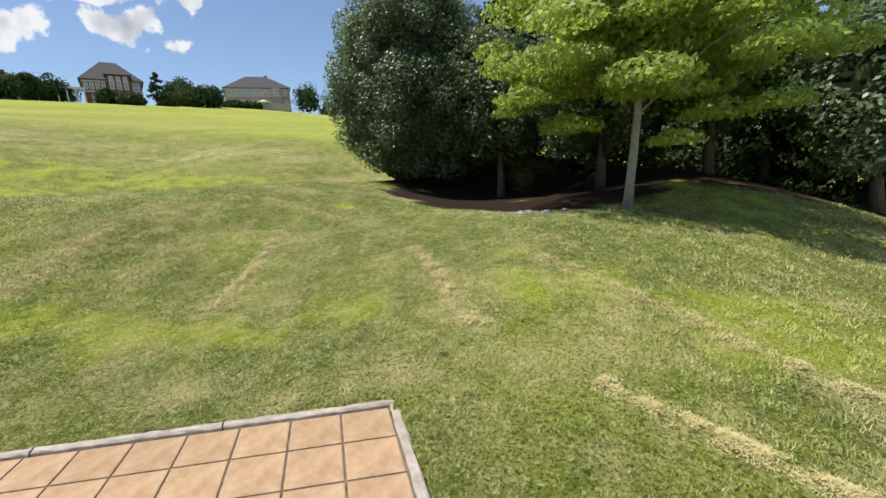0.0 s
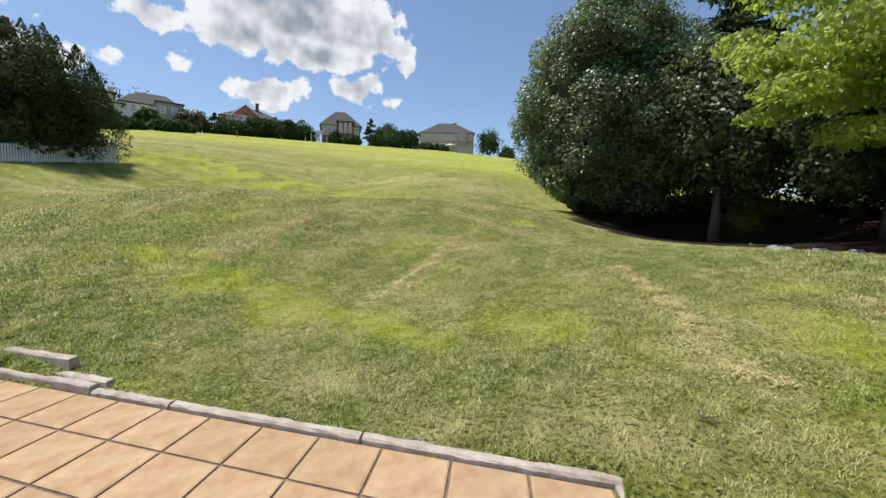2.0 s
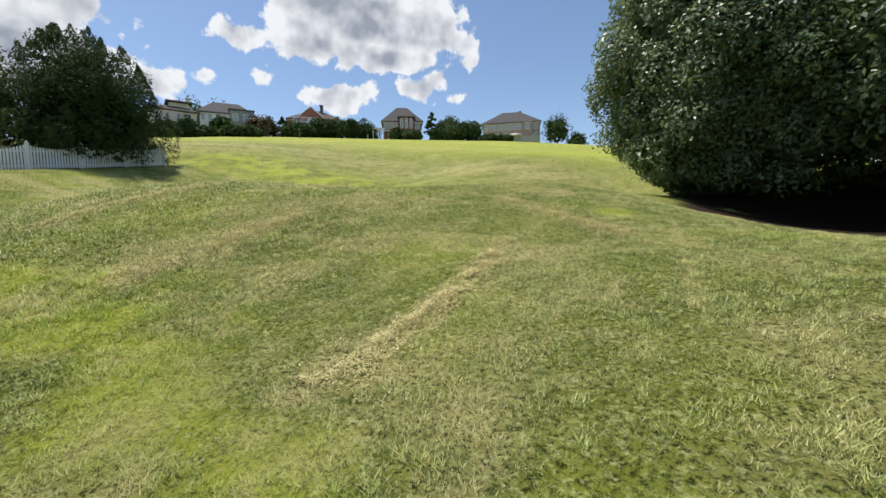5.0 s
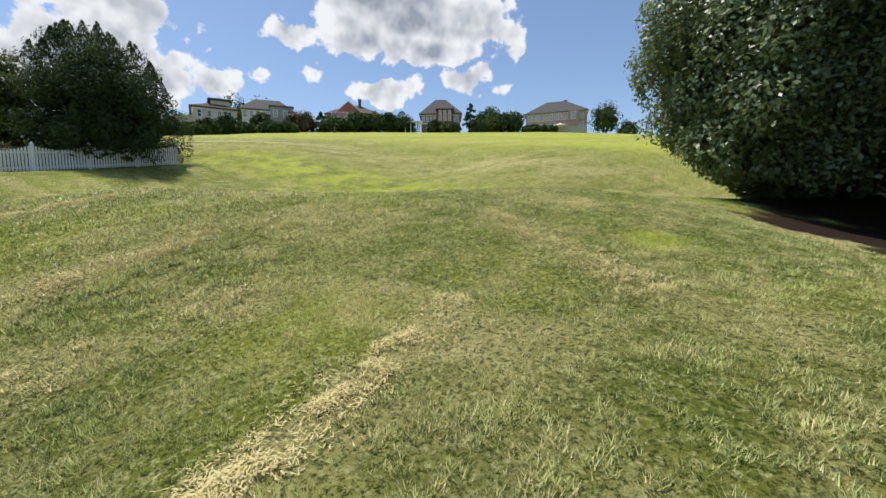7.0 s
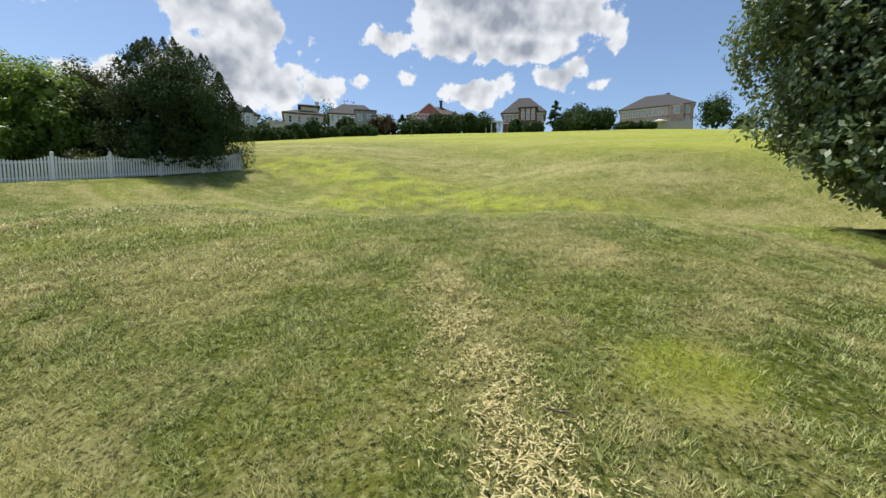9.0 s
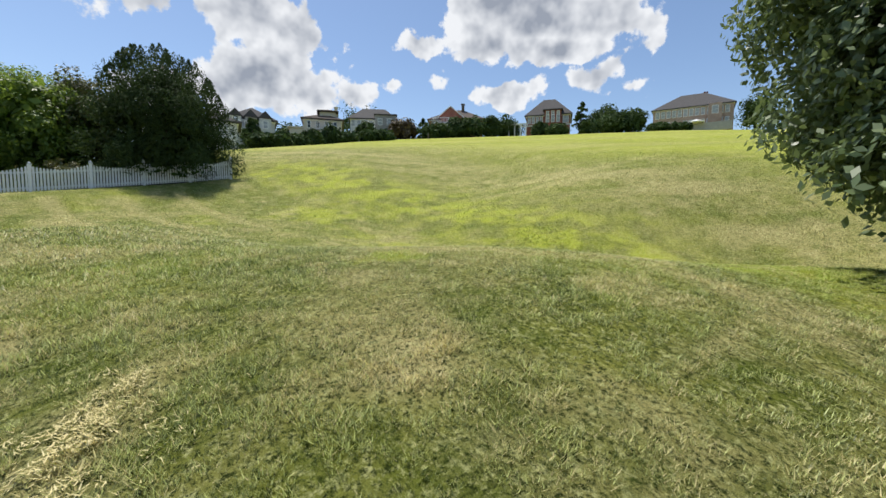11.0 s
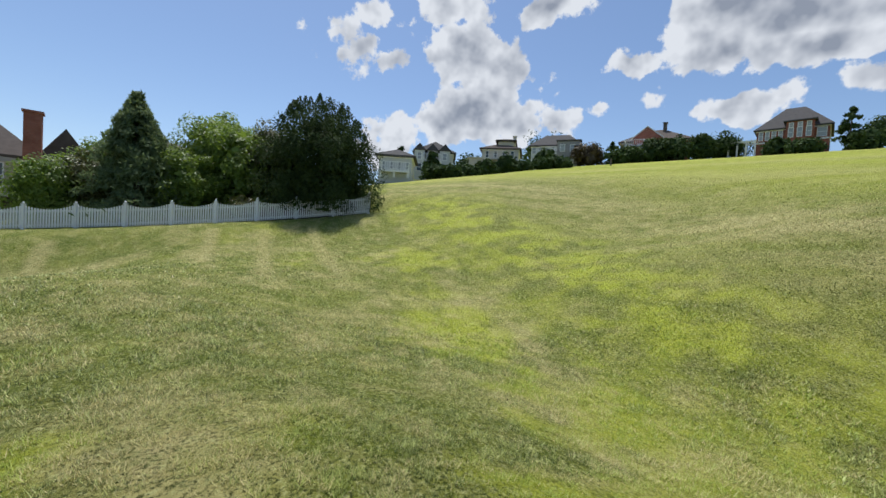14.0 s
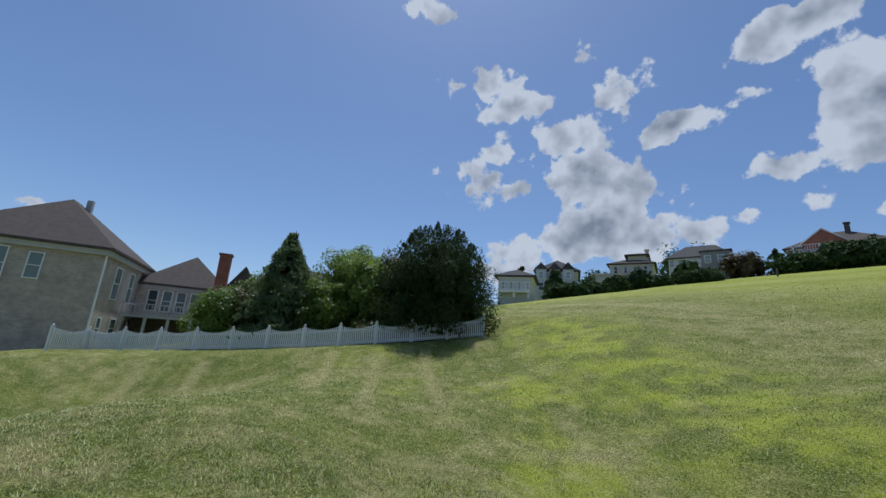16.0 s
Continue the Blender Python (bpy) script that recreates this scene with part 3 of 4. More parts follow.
# ---- houses ----
def frame_on(left, right, z):
    """The pose of a front: x along it to the right, y to its back, z up, with the origin at its left foot."""
    l, r = Vector((*left, 0)), Vector((*right, 0))
    ex = (r - l).normalized()
    ey = Vector((-ex.y, ex.x, 0))
    m = Matrix((ex, ey, (0, 0, 1))).transposed().to_4x4()
    m.translation = (left[0], left[1], z)
    return m, (r - l).length


def hip(bm, x0, x1, y0, y1, z0, rise, over=0.45, ridge=None):
    """A hip roof with a soffit. ridge: the share of the length that the ridge takes."""
    x0, x1, y0, y1 = x0 - over, x1 + over, y0 - over, y1 + over
    w, dd = x1 - x0, y1 - y0
    if w >= dd:
        run = (w - (w - dd if ridge is None else w * ridge)) / 2
        tops = [(x0 + run, (y0 + y1) / 2), (x1 - run, (y0 + y1) / 2)]
    else:
        run = (dd - (dd - w if ridge is None else dd * ridge)) / 2
        tops = [((x0 + x1) / 2, y0 + run), ((x0 + x1) / 2, y1 - run)]
    lo = [bm.verts.new((x, y, z0)) for x, y in ((x0, y0), (x1, y0), (x1, y1), (x0, y1))]
    up = [bm.verts.new((x, y, z0 + 0.18)) for x, y in ((x0, y0), (x1, y0), (x1, y1), (x0, y1))]
    t = [bm.verts.new((x, y, z0 + rise)) for x, y in tops]
    bm.faces.new(lo[::-1])
    for k in range(4):
        bm.faces.new((lo[k], lo[(k + 1) % 4], up[(k + 1) % 4], up[k]))
    if w >= dd:
        for f in ((up[0], up[1], t[1], t[0]), (up[1], up[2], t[1]), (up[2], up[3], t[0], t[1]), (up[3], up[0], t[0])):
            bm.faces.new(f)
    else:
        for f in ((up[0], up[1], t[0]), (up[1], up[2], t[1], t[0]), (up[2], up[3], t[1]), (up[3], up[0], t[0], t[1])):
            bm.faces.new(f)


def gable(bm, x0, x1, y0, y1, z0, rise, over=0.35):
    """A gable roof with its ridge running back."""
    x0, x1, y0, y1 = x0 - over, x1 + over, y0 - over, y1
    xm = (x0 + x1) / 2
    prof = [(x0, z0), (x1, z0), (xm, z0 + rise)]
    f, b = [bm.verts.new((x, y0, z)) for x, z in prof], [bm.verts.new((x, y1, z)) for x, z in prof]
    bm.faces.new(f)
    bm.faces.new(b[::-1])
    for k in range(3):
        bm.faces.new((f[k], f[(k + 1) % 3], b[(k + 1) % 3], b[k]))


WINDOWS = {}


def window(house, m, w, h, frame_mat=None, glass=None, bars=True):
    """A window that stands proud of its wall: frame with its bars, and the pane set back in it."""
    frame_mat, glass = frame_mat or WHITE, glass or BLIND
    key = (round(w, 2), round(h, 2), frame_mat.name, glass.name, bars)
    if key not in WINDOWS:
        t = 0.09
        sides = [(-w / 2, -w / 2 + t, -0.07, 0.03, 0, h), (w / 2 - t, w / 2, -0.07, 0.03, 0, h), (-w / 2 + t, w / 2 - t, -0.07, 0.03, h - t, h), (-w / 2 + t, w / 2 - t, -0.09, 0.03, 0, t)]
        if bars:
            sides.append((-w / 2 + t, w / 2 - t, -0.055, 0.03, h / 2 - 0.03, h / 2 + 0.03))
        WINDOWS[key] = (boxes("window", frame_mat, *sides), boxes("pane", glass, (-w / 2 + t, w / 2 - t, -0.03, 0.02, t, h - t)))
    fm, pm = WINDOWS[key]
    win = part("window", fm, house, m=m)
    part("pane", pm, win)
    return win


def front(x, z):
    return Matrix.Translation((x, 0, z))


def right_side(w, y, z):
    return pose(w, y, z, 0, 0, 90)


def left_side(y, z):
    return pose(0, y, z, 0, 0, -90)


def deck(house, x0, x1, y0, z, mat, posts=4, rail=True):
    """A balcony or porch in front of a wall on posts, with its railing."""
    part("deck", boxes("deck", mat, (x0, x1, y0, -0.01, z - 0.22, z)), house)
    pm = boxes("post", mat, (-0.11, 0.11, -0.11, 0.11, 0, z - 0.225))
    for k in range(posts):
        part("post", pm, house, m=Matrix.Translation((x0 + 0.12 + (x1 - x0 - 0.24) * k / max(posts - 1, 1), y0 + 0.15, 0)))
    if rail:
        rails = boxes("railing", mat, (x0, x1, y0, y0 + 0.07, z + 0.86, z + 0.95), (x0, x1, y0 + 0.01, y0 + 0.06, z + 0.1, z + 0.16), (x0, x0 + 0.08, y0 + 0.08, -0.02, z + 0.86, z + 0.95), (x1 - 0.08, x1, y0 + 0.08, -0.02, z + 0.86, z + 0.95))
        r = part("railing", rails, house)
        bal = boxes("baluster", mat, (-0.03, 0.03, -0.02, 0.02, z + 0.003, z + 0.855))
        n = max(int((x1 - x0) / 0.3), 2)
        for k in range(n + 1):
            part("baluster", bal, r, m=Matrix.Translation((x0 + 0.06 + (x1 - x0 - 0.12) * k / n, y0 + 0.035, 0)))


def house(left, right, z, deep, eave, rise, wall, roof, label, ridge=None, sink=1.5):
    m, w = frame_on(left, right, z)
    h = thing("house", m, label, "house", "houses on the hill")
    part("wall", boxes("wall", wall, (0, w, 0, deep, -sink, eave)), h)
    bm = bmesh.new()
    hip(bm, 0, w, 0, deep, eave, rise, ridge=ridge)
    part("roof", mesh_of("roof", bm, roof), h)
    part("cornice", boxes("cornice", WHITE, (-0.12, w + 0.12, -0.12, deep + 0.12, eave - 0.14, eave - 0.004)), h)
    return h, w


def chimney(h, x, y, z0, z1, mat, s=0.5):
    part("chimney", boxes("chimney", mat, (x - s, x + s, y - s, y + s, z0, z1), (x - s - 0.1, x + s + 0.1, y - s - 0.1, y + s + 0.1, z1 + 0.002, z1 + 0.16)), h)


def brick_mansion():
    h, w = house((-63.31, 78.6), (-56.28, 84.0), 20.1, 8.5, 4.3, 4.4, REDBRICK, SHINGLE, "red brick mansion with grey hip roof, dormers and white pergola", ridge=0.25)
    part("string_course", boxes("string_course", WHITE, (-0.05, w + 0.05, -0.06, 8.55, 2.2, 2.45)), h)
    bay = part("bay", boxes("bay", REDBRICK, (w * 0.42, w * 0.80, -0.7, -0.01, -1.5, 5.2)), h)
    bm = bmesh.new()
    hip(bm, w * 0.42, w * 0.80, -0.7, 2.6, 5.205, 2.0, 0.35)
    part("bay_roof", mesh_of("bay_roof", bm, SHINGLE), bay)
    for k in range(4):
        window(h, front(w * (0.06 + 0.095 * k), 2.7), 0.6, 1.5)
        if k:
            window(h, front(w * (0.06 + 0.095 * k), 0.3), 0.6, 1.5)
    for k in range(3):
        window(h, Matrix.Translation((w * (0.49 + 0.12 * k), -0.7, 2.7)), 0.7, 1.6)
        window(h, Matrix.Translation((w * (0.49 + 0.12 * k), -0.7, 4.25)), 0.6, 0.8)
        window(h, Matrix.Translation((w * (0.49 + 0.12 * k), -0.7, 0.3)), 0.7, 1.5)
    window(h, front(w * 0.90, 2.6), 1.2, 1.5)
    for y in (2.5, 5.5):
        window(h, right_side(w, y, 2.7), 0.8, 1.5)
    top = part("pergola_beam", boxes("pergola_beam", WHITE, (-3.6, 0.3, -2.6, -2.4, 2.15, 2.4), (-3.6, 0.3, -0.3, -0.1, 2.15, 2.4), *[(-3.5 + 0.62 * k, -3.4 + 0.62 * k, -2.9, 0.1, 2.405, 2.5) for k in range(7)]), h)
    col = boxes("column", WHITE, (-0.11, 0.11, -0.11, 0.11, -1.2, 2.145))
    for x in (-3.4, -2.2, -1.0, 0.15):
        part("column", col, h, m=Matrix.Translation((x, -2.5, 0)))


def pale_mansion():
    h, w = house((-59.11, 122.83), (-42.76, 129.5), 26.0, 11, 5.4, 4.6, TANBRICK, SHINGLE, "wide tan brick mansion with a grey hip roof and tall windows", ridge=0.30)
    for k in range(13):
        x = w * (0.06 + 0.072 * k)
        window(h, front(x, 3.2), 0.95, 1.9)
        if k % 3 != 1:
            window(h, front(x, 0.4), 0.95, 1.8)
    pav = part("pavilion", boxes("pavilion", TANBRICK, (w * 0.70, w * 0.86, -1.2, -0.01, -1.5, 5.6)), h)
    window(h, Matrix.Translation((w * 0.78, -1.2, 3.0)), 1.4, 2.0)
    part("terrace_wall", boxes("terrace_wall", GREYTRIM, (w * 0.3, w * 0.98, -3.6, -3.2, -1.5, 0.5)), h)
    chimney(h, w * 0.66, 6, 8.2, 10.1, REDBRICK, 0.4)


def gabled_house():
    h, w = house((-73.62, 60.51), (-66.42, 68.87), 19.6, 8, 3.4, 3.0, REDBRICK, SHINGLEB, "red brick house with a steep gable and a white porch", ridge=0.2)
    bm = bmesh.new()
    box(bm, w * 0.22, w * 0.60, -1.8, 3, -1.5, 3.5)
    wing = part("wing", mesh_of("wing", bm, REDBRICK), h)
    bm = bmesh.new()
    gable(bm, w * 0.22, w * 0.60, -1.8, 5, 3.51, 2.0)
    part("gable_roof", mesh_of("gable_roof", bm, REDBRICK), wing)
    bm = bmesh.new()
    for s in (-1, 1):
        xm, half = w * 0.41, w * 0.19 + 0.5
        v = [bm.verts.new(p) for p in ((xm, -2.2, 5.55), (xm + s * half, -2.2, 3.42), (xm + s * half, -1.95, 3.42), (xm, -1.95, 5.55), (xm, -2.2, 5.75), (xm + s * half, -2.2, 3.62), (xm + s * half, -1.95, 3.62), (xm, -1.95, 5.75))]
        for f in ((0, 1, 2, 3), (4, 7, 6, 5), (0, 4, 5, 1), (1, 5, 6, 2), (2, 6, 7, 3), (3, 7, 4, 0)):
            bm.faces.new([v[i] for i in f])
    part("bargeboard", mesh_of("bargeboard", bm, WHITE), wing)
    window(h, Matrix.Translation((w * 0.41, -1.8, 2.4)), 1.0, 1.4)
    for k in range(3):
        window(h, Matrix.Translation((w * (0.28 + 0.13 * k), -1.8, 0.3)), 0.7, 1.4, glass=PANE)
    porch = new("porch")
    porch.parent = h
    porch.matrix_local = Matrix.Translation((0, -1.8, 0))
    deck(porch, w * 0.10, w * 0.52, -2.2, 2.1, WHITE, 4)
    chimney(h, w * 0.62, 3.2, 5.2, 7.3, DARKWOOD, 0.3)


def siding_house():
    h, w = house((-77.64, 44.75), (-73.27, 52.32), 18.2, 7, 3.6, 2.9, SIDING, SHINGLE, "pale grey siding house with a stone ground floor and balcony", ridge=0.45)
    part("plinth", boxes("plinth", GREYSTONE, (w * 0.55, w + 0.06, -0.9, -0.01, -1.5, 2.0), (w * 0.55, w + 0.06, -0.9, -0.01, 2.0, 4.3)), h)
    part("wing_roof", boxes("wing_roof", SHINGLE, (w * 0.53, w + 0.3, -1.1, 0.6, 4.305, 4.5)), h)
    for k in range(4):
        window(h, front(w * (0.06 + 0.13 * k), 2.2), 0.8, 1.3)
        window(h, front(w * (0.06 + 0.13 * k), 0.1), 0.8, 1.4, glass=PANE)
    for k in range(2):
        window(h, Matrix.Translation((w * (0.66 + 0.2 * k), -0.9, 2.4)), 0.9, 1.3)
        window(h, Matrix.Translation((w * (0.66 + 0.2 * k), -0.9, 0.3)), 0.7, 1.0)
    deck(h, w * 0.25, w * 0.545, -1.5, 1.95, WHITE, 3)


def stucco_house():
    h, w = house((-68.83, 33.11), (-66.78, 38.64), 15.4, 7, 3.1, 1.3, STUCCO, SHINGLEB, "cream stucco villa with low hip roofs and a chimney", ridge=0.5)
    up = part("upper_storey", boxes("upper_storey", STUCCO, (w * 0.42, w * 0.85, 0.8, 5, 3.5, 4.6)), h)
    bm = bmesh.new()
    hip(bm, w * 0.42, w * 0.85, 0.8, 5, 4.605, 0.7)
    part("upper_roof", mesh_of("upper_roof", bm, SHINGLEB), up)
    for k in range(4):
        window(h, front(w * (0.14 + 0.23 * k), 1.7), 0.6, 1.2, glass=PANE)
        window(h, front(w * (0.14 + 0.23 * k), -0.1), 0.8, 1.3, glass=PANE)
    chimney(h, w * 0.86, 2.0, 3.3, 5.6, STUCCO, 0.25)
    part("low_wing", boxes("low_wing", STUCCO, (-2.2, -0.02, 0.5, 5, -1.5, 1.7), (-2.5, -0.02, 0.2, 5.3, 1.71, 1.9)), h)
    deck(h, w * 0.2, w * 0.7, -1.3, 1.5, STUCCO, 3)


def corner_house():
    h, w = house((-64.56, 21.9), (-63.7, 27.48), 13.5, 7, 2.7, 2.2, SIDING, SHINGLE, "grey house with several gables and a white balcony", ridge=0.35)
    for k, x in enumerate((0.12, 0.46, 0.78)):
        wing = part("wing", boxes("wing", SIDING if k != 1 else GREYSTONE, (w * x - 0.75, w * x + 0.75, -0.9, -0.01, -1.5, 2.9)), h)
        bm = bmesh.new()
        gable(bm, w * x - 0.75, w * x + 0.75, -0.9, 3, 2.905, 1.0, 0.2)
        part("gable_roof", mesh_of("gable_roof", bm, SHINGLE), wing)
        window(h, Matrix.Translation((w * x, -0.9, 1.5)), 0.7, 1.1)
        window(h, Matrix.Translation((w * x, -0.9, -0.2)), 0.8, 1.2, glass=PANE)
    deck(h, w * 0.2, w * 0.7, -2.2, 1.2, WHITE, 3)


def far_house():
    h, w = house((-50.5, 16.8), (-50.0, 20.5), 10.2, 5, 2.4, 1.2, SIDING, SHINGLE, "small pale house far behind the evergreen", ridge=0.3)
    for k in range(4):
        window(h, front(w * (0.14 + 0.24 * k), 0.9), 0.5, 1.0)
    deck(h, 0.2, w - 0.2, -1.0, 0.8, WHITE, 3)


brick_mansion()
pale_mansion()
gabled_house()
siding_house()
stucco_house()
corner_house()
far_house()


def neighbour():
    """The big neighbouring house behind the fence, with a deck and a lower wing."""
    c = np.array((-29.8, -11.3))
    fwd = np.array((-0.645, -0.764))
    rt = np.array((-0.764, 0.645))
    ang = radians(18)
    side = math.sin(ang) * rt + math.cos(ang) * fwd
    leftw = -math.cos(ang) * rt + math.sin(ang) * fwd
    base = 2.9
    m, w = frame_on(tuple(c + leftw * 9.6), tuple(c), base)
    h = thing("house", m, "large grey-brown brick house with a brown hip roof and a deck", "house")
    eave = 6.6
    part("wall", boxes("wall", GREYBRICK, (0, w, 0, 11, -1.5, eave)), h)
    bm = bmesh.new()
    hip(bm, 0, w, 0, 11, eave, 4.6, 0.5, 0.12)
    part("roof", mesh_of("roof", bm, SHINGLEB), h)
    part("cornice", boxes("cornice", GREYTRIM, (-0.3, w + 0.3, -0.3, 11.3, eave - 0.4, eave - 0.004)), h)
    part("downspout", boxes("downspout", WHITE, (w - 0.02, w + 0.09, -0.10, -0.003, -0.2, eave - 0.4)), h)
    for x, ww, hh, zz in ((w - 3.9, 0.9, 1.9, 4.0), (w - 6.6, 2.4, 2.4, 3.7), (w - 7.6, 1.2, 2.2, 0.4)):
        window(h, front(x, zz), ww, hh, glass=GREENPANE)
    for y, ww, hh, zz in ((3.2, 1.4, 2.6, 3.2), (6.6, 1.2, 2.6, 3.2), (1.6, 0.9, 1.7, 0.1), (4.6, 1.4, 1.6, 0.2), (8.6, 0.9, 1.5, 0.2)):
        window(h, right_side(w, y, zz), ww, hh, glass=GREENPANE)
    # the lower wing at the back, seen past the corner
    wing = part("wing", boxes("wing", GREYBRICK, (w + 0.01, w + 7.0, 9.0, 20, -1.5, 5.2)), h)
    bm = bmesh.new()
    hip(bm, w, w + 7.0, 9.0, 20, 5.2, 3.8, 0.5, 0.25)
    part("wing_roof", mesh_of("wing_roof", bm, SHINGLEB), wing)
    part("wing_cornice", boxes("wing_cornice", GREYTRIM, (w + 0.3, w + 7.3, 8.7, 20.2, 4.85, 5.19)), wing)
    for k in range(4):
        window(h, Matrix.Translation((w + 1.3 + 1.15 * k, 9.0, 2.8)), 0.85, 2.0, glass=PANE)
    window(h, Matrix.Translation((w + 6.4, 9.0, 2.7)), 0.7, 2.1, glass=PANE)
    part("wing_gable", boxes("wing_gable", STUCCO, (w + 7.02, w + 10.0, 10, 20, -1.5, 5.6)), h)
    bm = bmesh.new()
    gable(bm, w + 7.2, w + 10.0, 10, 20, 5.605, 2.6)
    part("gable_roof", mesh_of("gable_roof", bm, SHINGLEB), h)
    cx, cy, _ = h.matrix_world.inverted() @ Vector((-39.6, -9.3, 0))
    chimney(h, cx, cy, -1.5, 8.6, REDBRICK, 0.5)
    d = new("deck_group")
    d.parent = h
    d.name = "terrace"
    d.matrix_local = Matrix.Translation((w, 9.0, 0))
    deck(d, 0.3, 7.2, -4.2, 2.3, DECKGREY, 5)
    # added dark panel that stands for the shade under the deck
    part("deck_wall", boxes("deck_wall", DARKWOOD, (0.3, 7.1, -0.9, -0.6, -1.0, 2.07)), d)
    part("vent", boxes("vent", GREYTRIM, (w - 4.2, w - 3.8, 5.6, 6.0, eave + 3.6, eave + 4.9)), h)
    # a further roof behind
    m2 = frame_on((-52.0, -10.5), (-50.0, -3.5), 4.0)[0]
    f = thing("house", m2, "house with a brown gable roof beyond the trees", "house")
    part("wall", boxes("wall", STUCCO, (0, 7, 0, 8, -1.5, 6.2)), f)
    bm = bmesh.new()
    gable(bm, 0.5, 6.5, 0, 8, 6.2, 2.4)
    part("roof", mesh_of("roof", bm, SHINGLEB), f)


neighbour()
tagged_box = boxes("condenser", GREYTRIM, (-0.4, 0.4, -0.4, 0.4, 0, 0.85), bevel=0.04)
ac = new("condenser_unit", tagged_box)
ac.matrix_world = pose(-20.9, -13.6, gz(-20.9, -13.6) - 0.02)
tagged(ac, "grey air conditioner condenser beside the brick wall", "air conditioner")


# ---- trees and shrubs ----
def leaves(centres, size, long, rng, lean, droop=0.0):
    """Flat pointed leaves as four-cornered faces, with their normals near lean."""
    n = len(centres)
    nrm = lean + rng.normal(0, 0.55, (n, 3))
    nrm /= np.linalg.norm(nrm, axis=1)[:, None] + 1e-9
    a = np.cross(nrm, rng.normal(0, 1, (n, 3)))
    a[:, 2] -= droop
    a /= np.linalg.norm(a, axis=1)[:, None] + 1e-9
    b = np.cross(nrm, a)
    b /= np.linalg.norm(b, axis=1)[:, None] + 1e-9
    s = size * rng.uniform(0.65, 1.3, n)[:, None]
    v = np.stack([centres - a * s * long, centres + b * s * 0.55 + nrm * s * 0.12, centres + a * s * long, centres - b * s * 0.55 + nrm * s * 0.12], 1)
    return v.reshape(-1, 3), np.arange(4 * n).reshape(-1, 4)


def lobed(rng, radii, lobes, share=(0.62, 0.95), size=(0.20, 0.34), low=-0.9):
    """Places and half widths of the lumps that make up a crown."""
    d = rng.normal(0, 1, (lobes * 3, 3))
    d /= np.linalg.norm(d, axis=1)[:, None]
    d = d[d[:, 2] > low][:lobes]
    r = rng.uniform(*share, len(d))[:, None]
    return d * r * radii, rng.uniform(*size, len(d)) * radii.mean(), d


def crown_mesh(rng, radii, lobes, count, size, long, mat, droop=0.0, low=-0.9, share=(0.62, 0.95), lump=(0.20, 0.34), floor=None, flat=1.0, filling=12, rise=0.0):
    c, r, d = lobed(rng, np.asarray(radii, float), lobes, share, lump, low)
    pick = rng.choice(len(c), count, p=(r**2) / (r**2).sum())
    off = rng.normal(0, 1, (count, 3))
    off /= np.linalg.norm(off, axis=1)[:, None]
    squash = np.array((1.0, 1.0, flat))
    out = (r[pick] * rng.uniform(0.45, 1.08, count) ** 0.6)[:, None]
    places = c[pick] + off * squash * out
    if flat < 1:  # sprays hang a little at their rims
        places[:, 2] -= 0.22 * np.hypot(off[:, 0], off[:, 1]) * out[:, 0]
    lean = off * 0.55 + d[pick] * 0.4 + np.array((0, 0, 0.45))
    if floor is not None:
        up = places[:, 2] > floor + rng.uniform(0, 0.7, count) + rise * np.maximum(0, -places[:, 0] - 1.2)
        places, lean = places[up], lean[up]
    v, f = leaves(places, size, long, rng, lean, droop)
    # larger leaves deep inside, which close the crown
    inner = max(count // filling, 200)
    deep = rng.normal(0, 1, (inner, 3))
    deep = deep / np.linalg.norm(deep, axis=1)[:, None] * np.asarray(radii) * (rng.uniform(0.05, 1, inner) ** 0.45 * 0.74)[:, None]
    if floor is not None:
        deep = deep[deep[:, 2] > floor + 0.2 + rise * np.maximum(0, -deep[:, 0] - 1.2)]
    v2, f2 = leaves(deep, size * (3.2 if flat == 1 else 1.1), 1.0, rng, deep / (np.linalg.norm(deep, axis=1)[:, None] + 1e-6))
    return np_mesh("crown", np.r_[v, v2], np.r_[f, f2 + len(v)], mat)


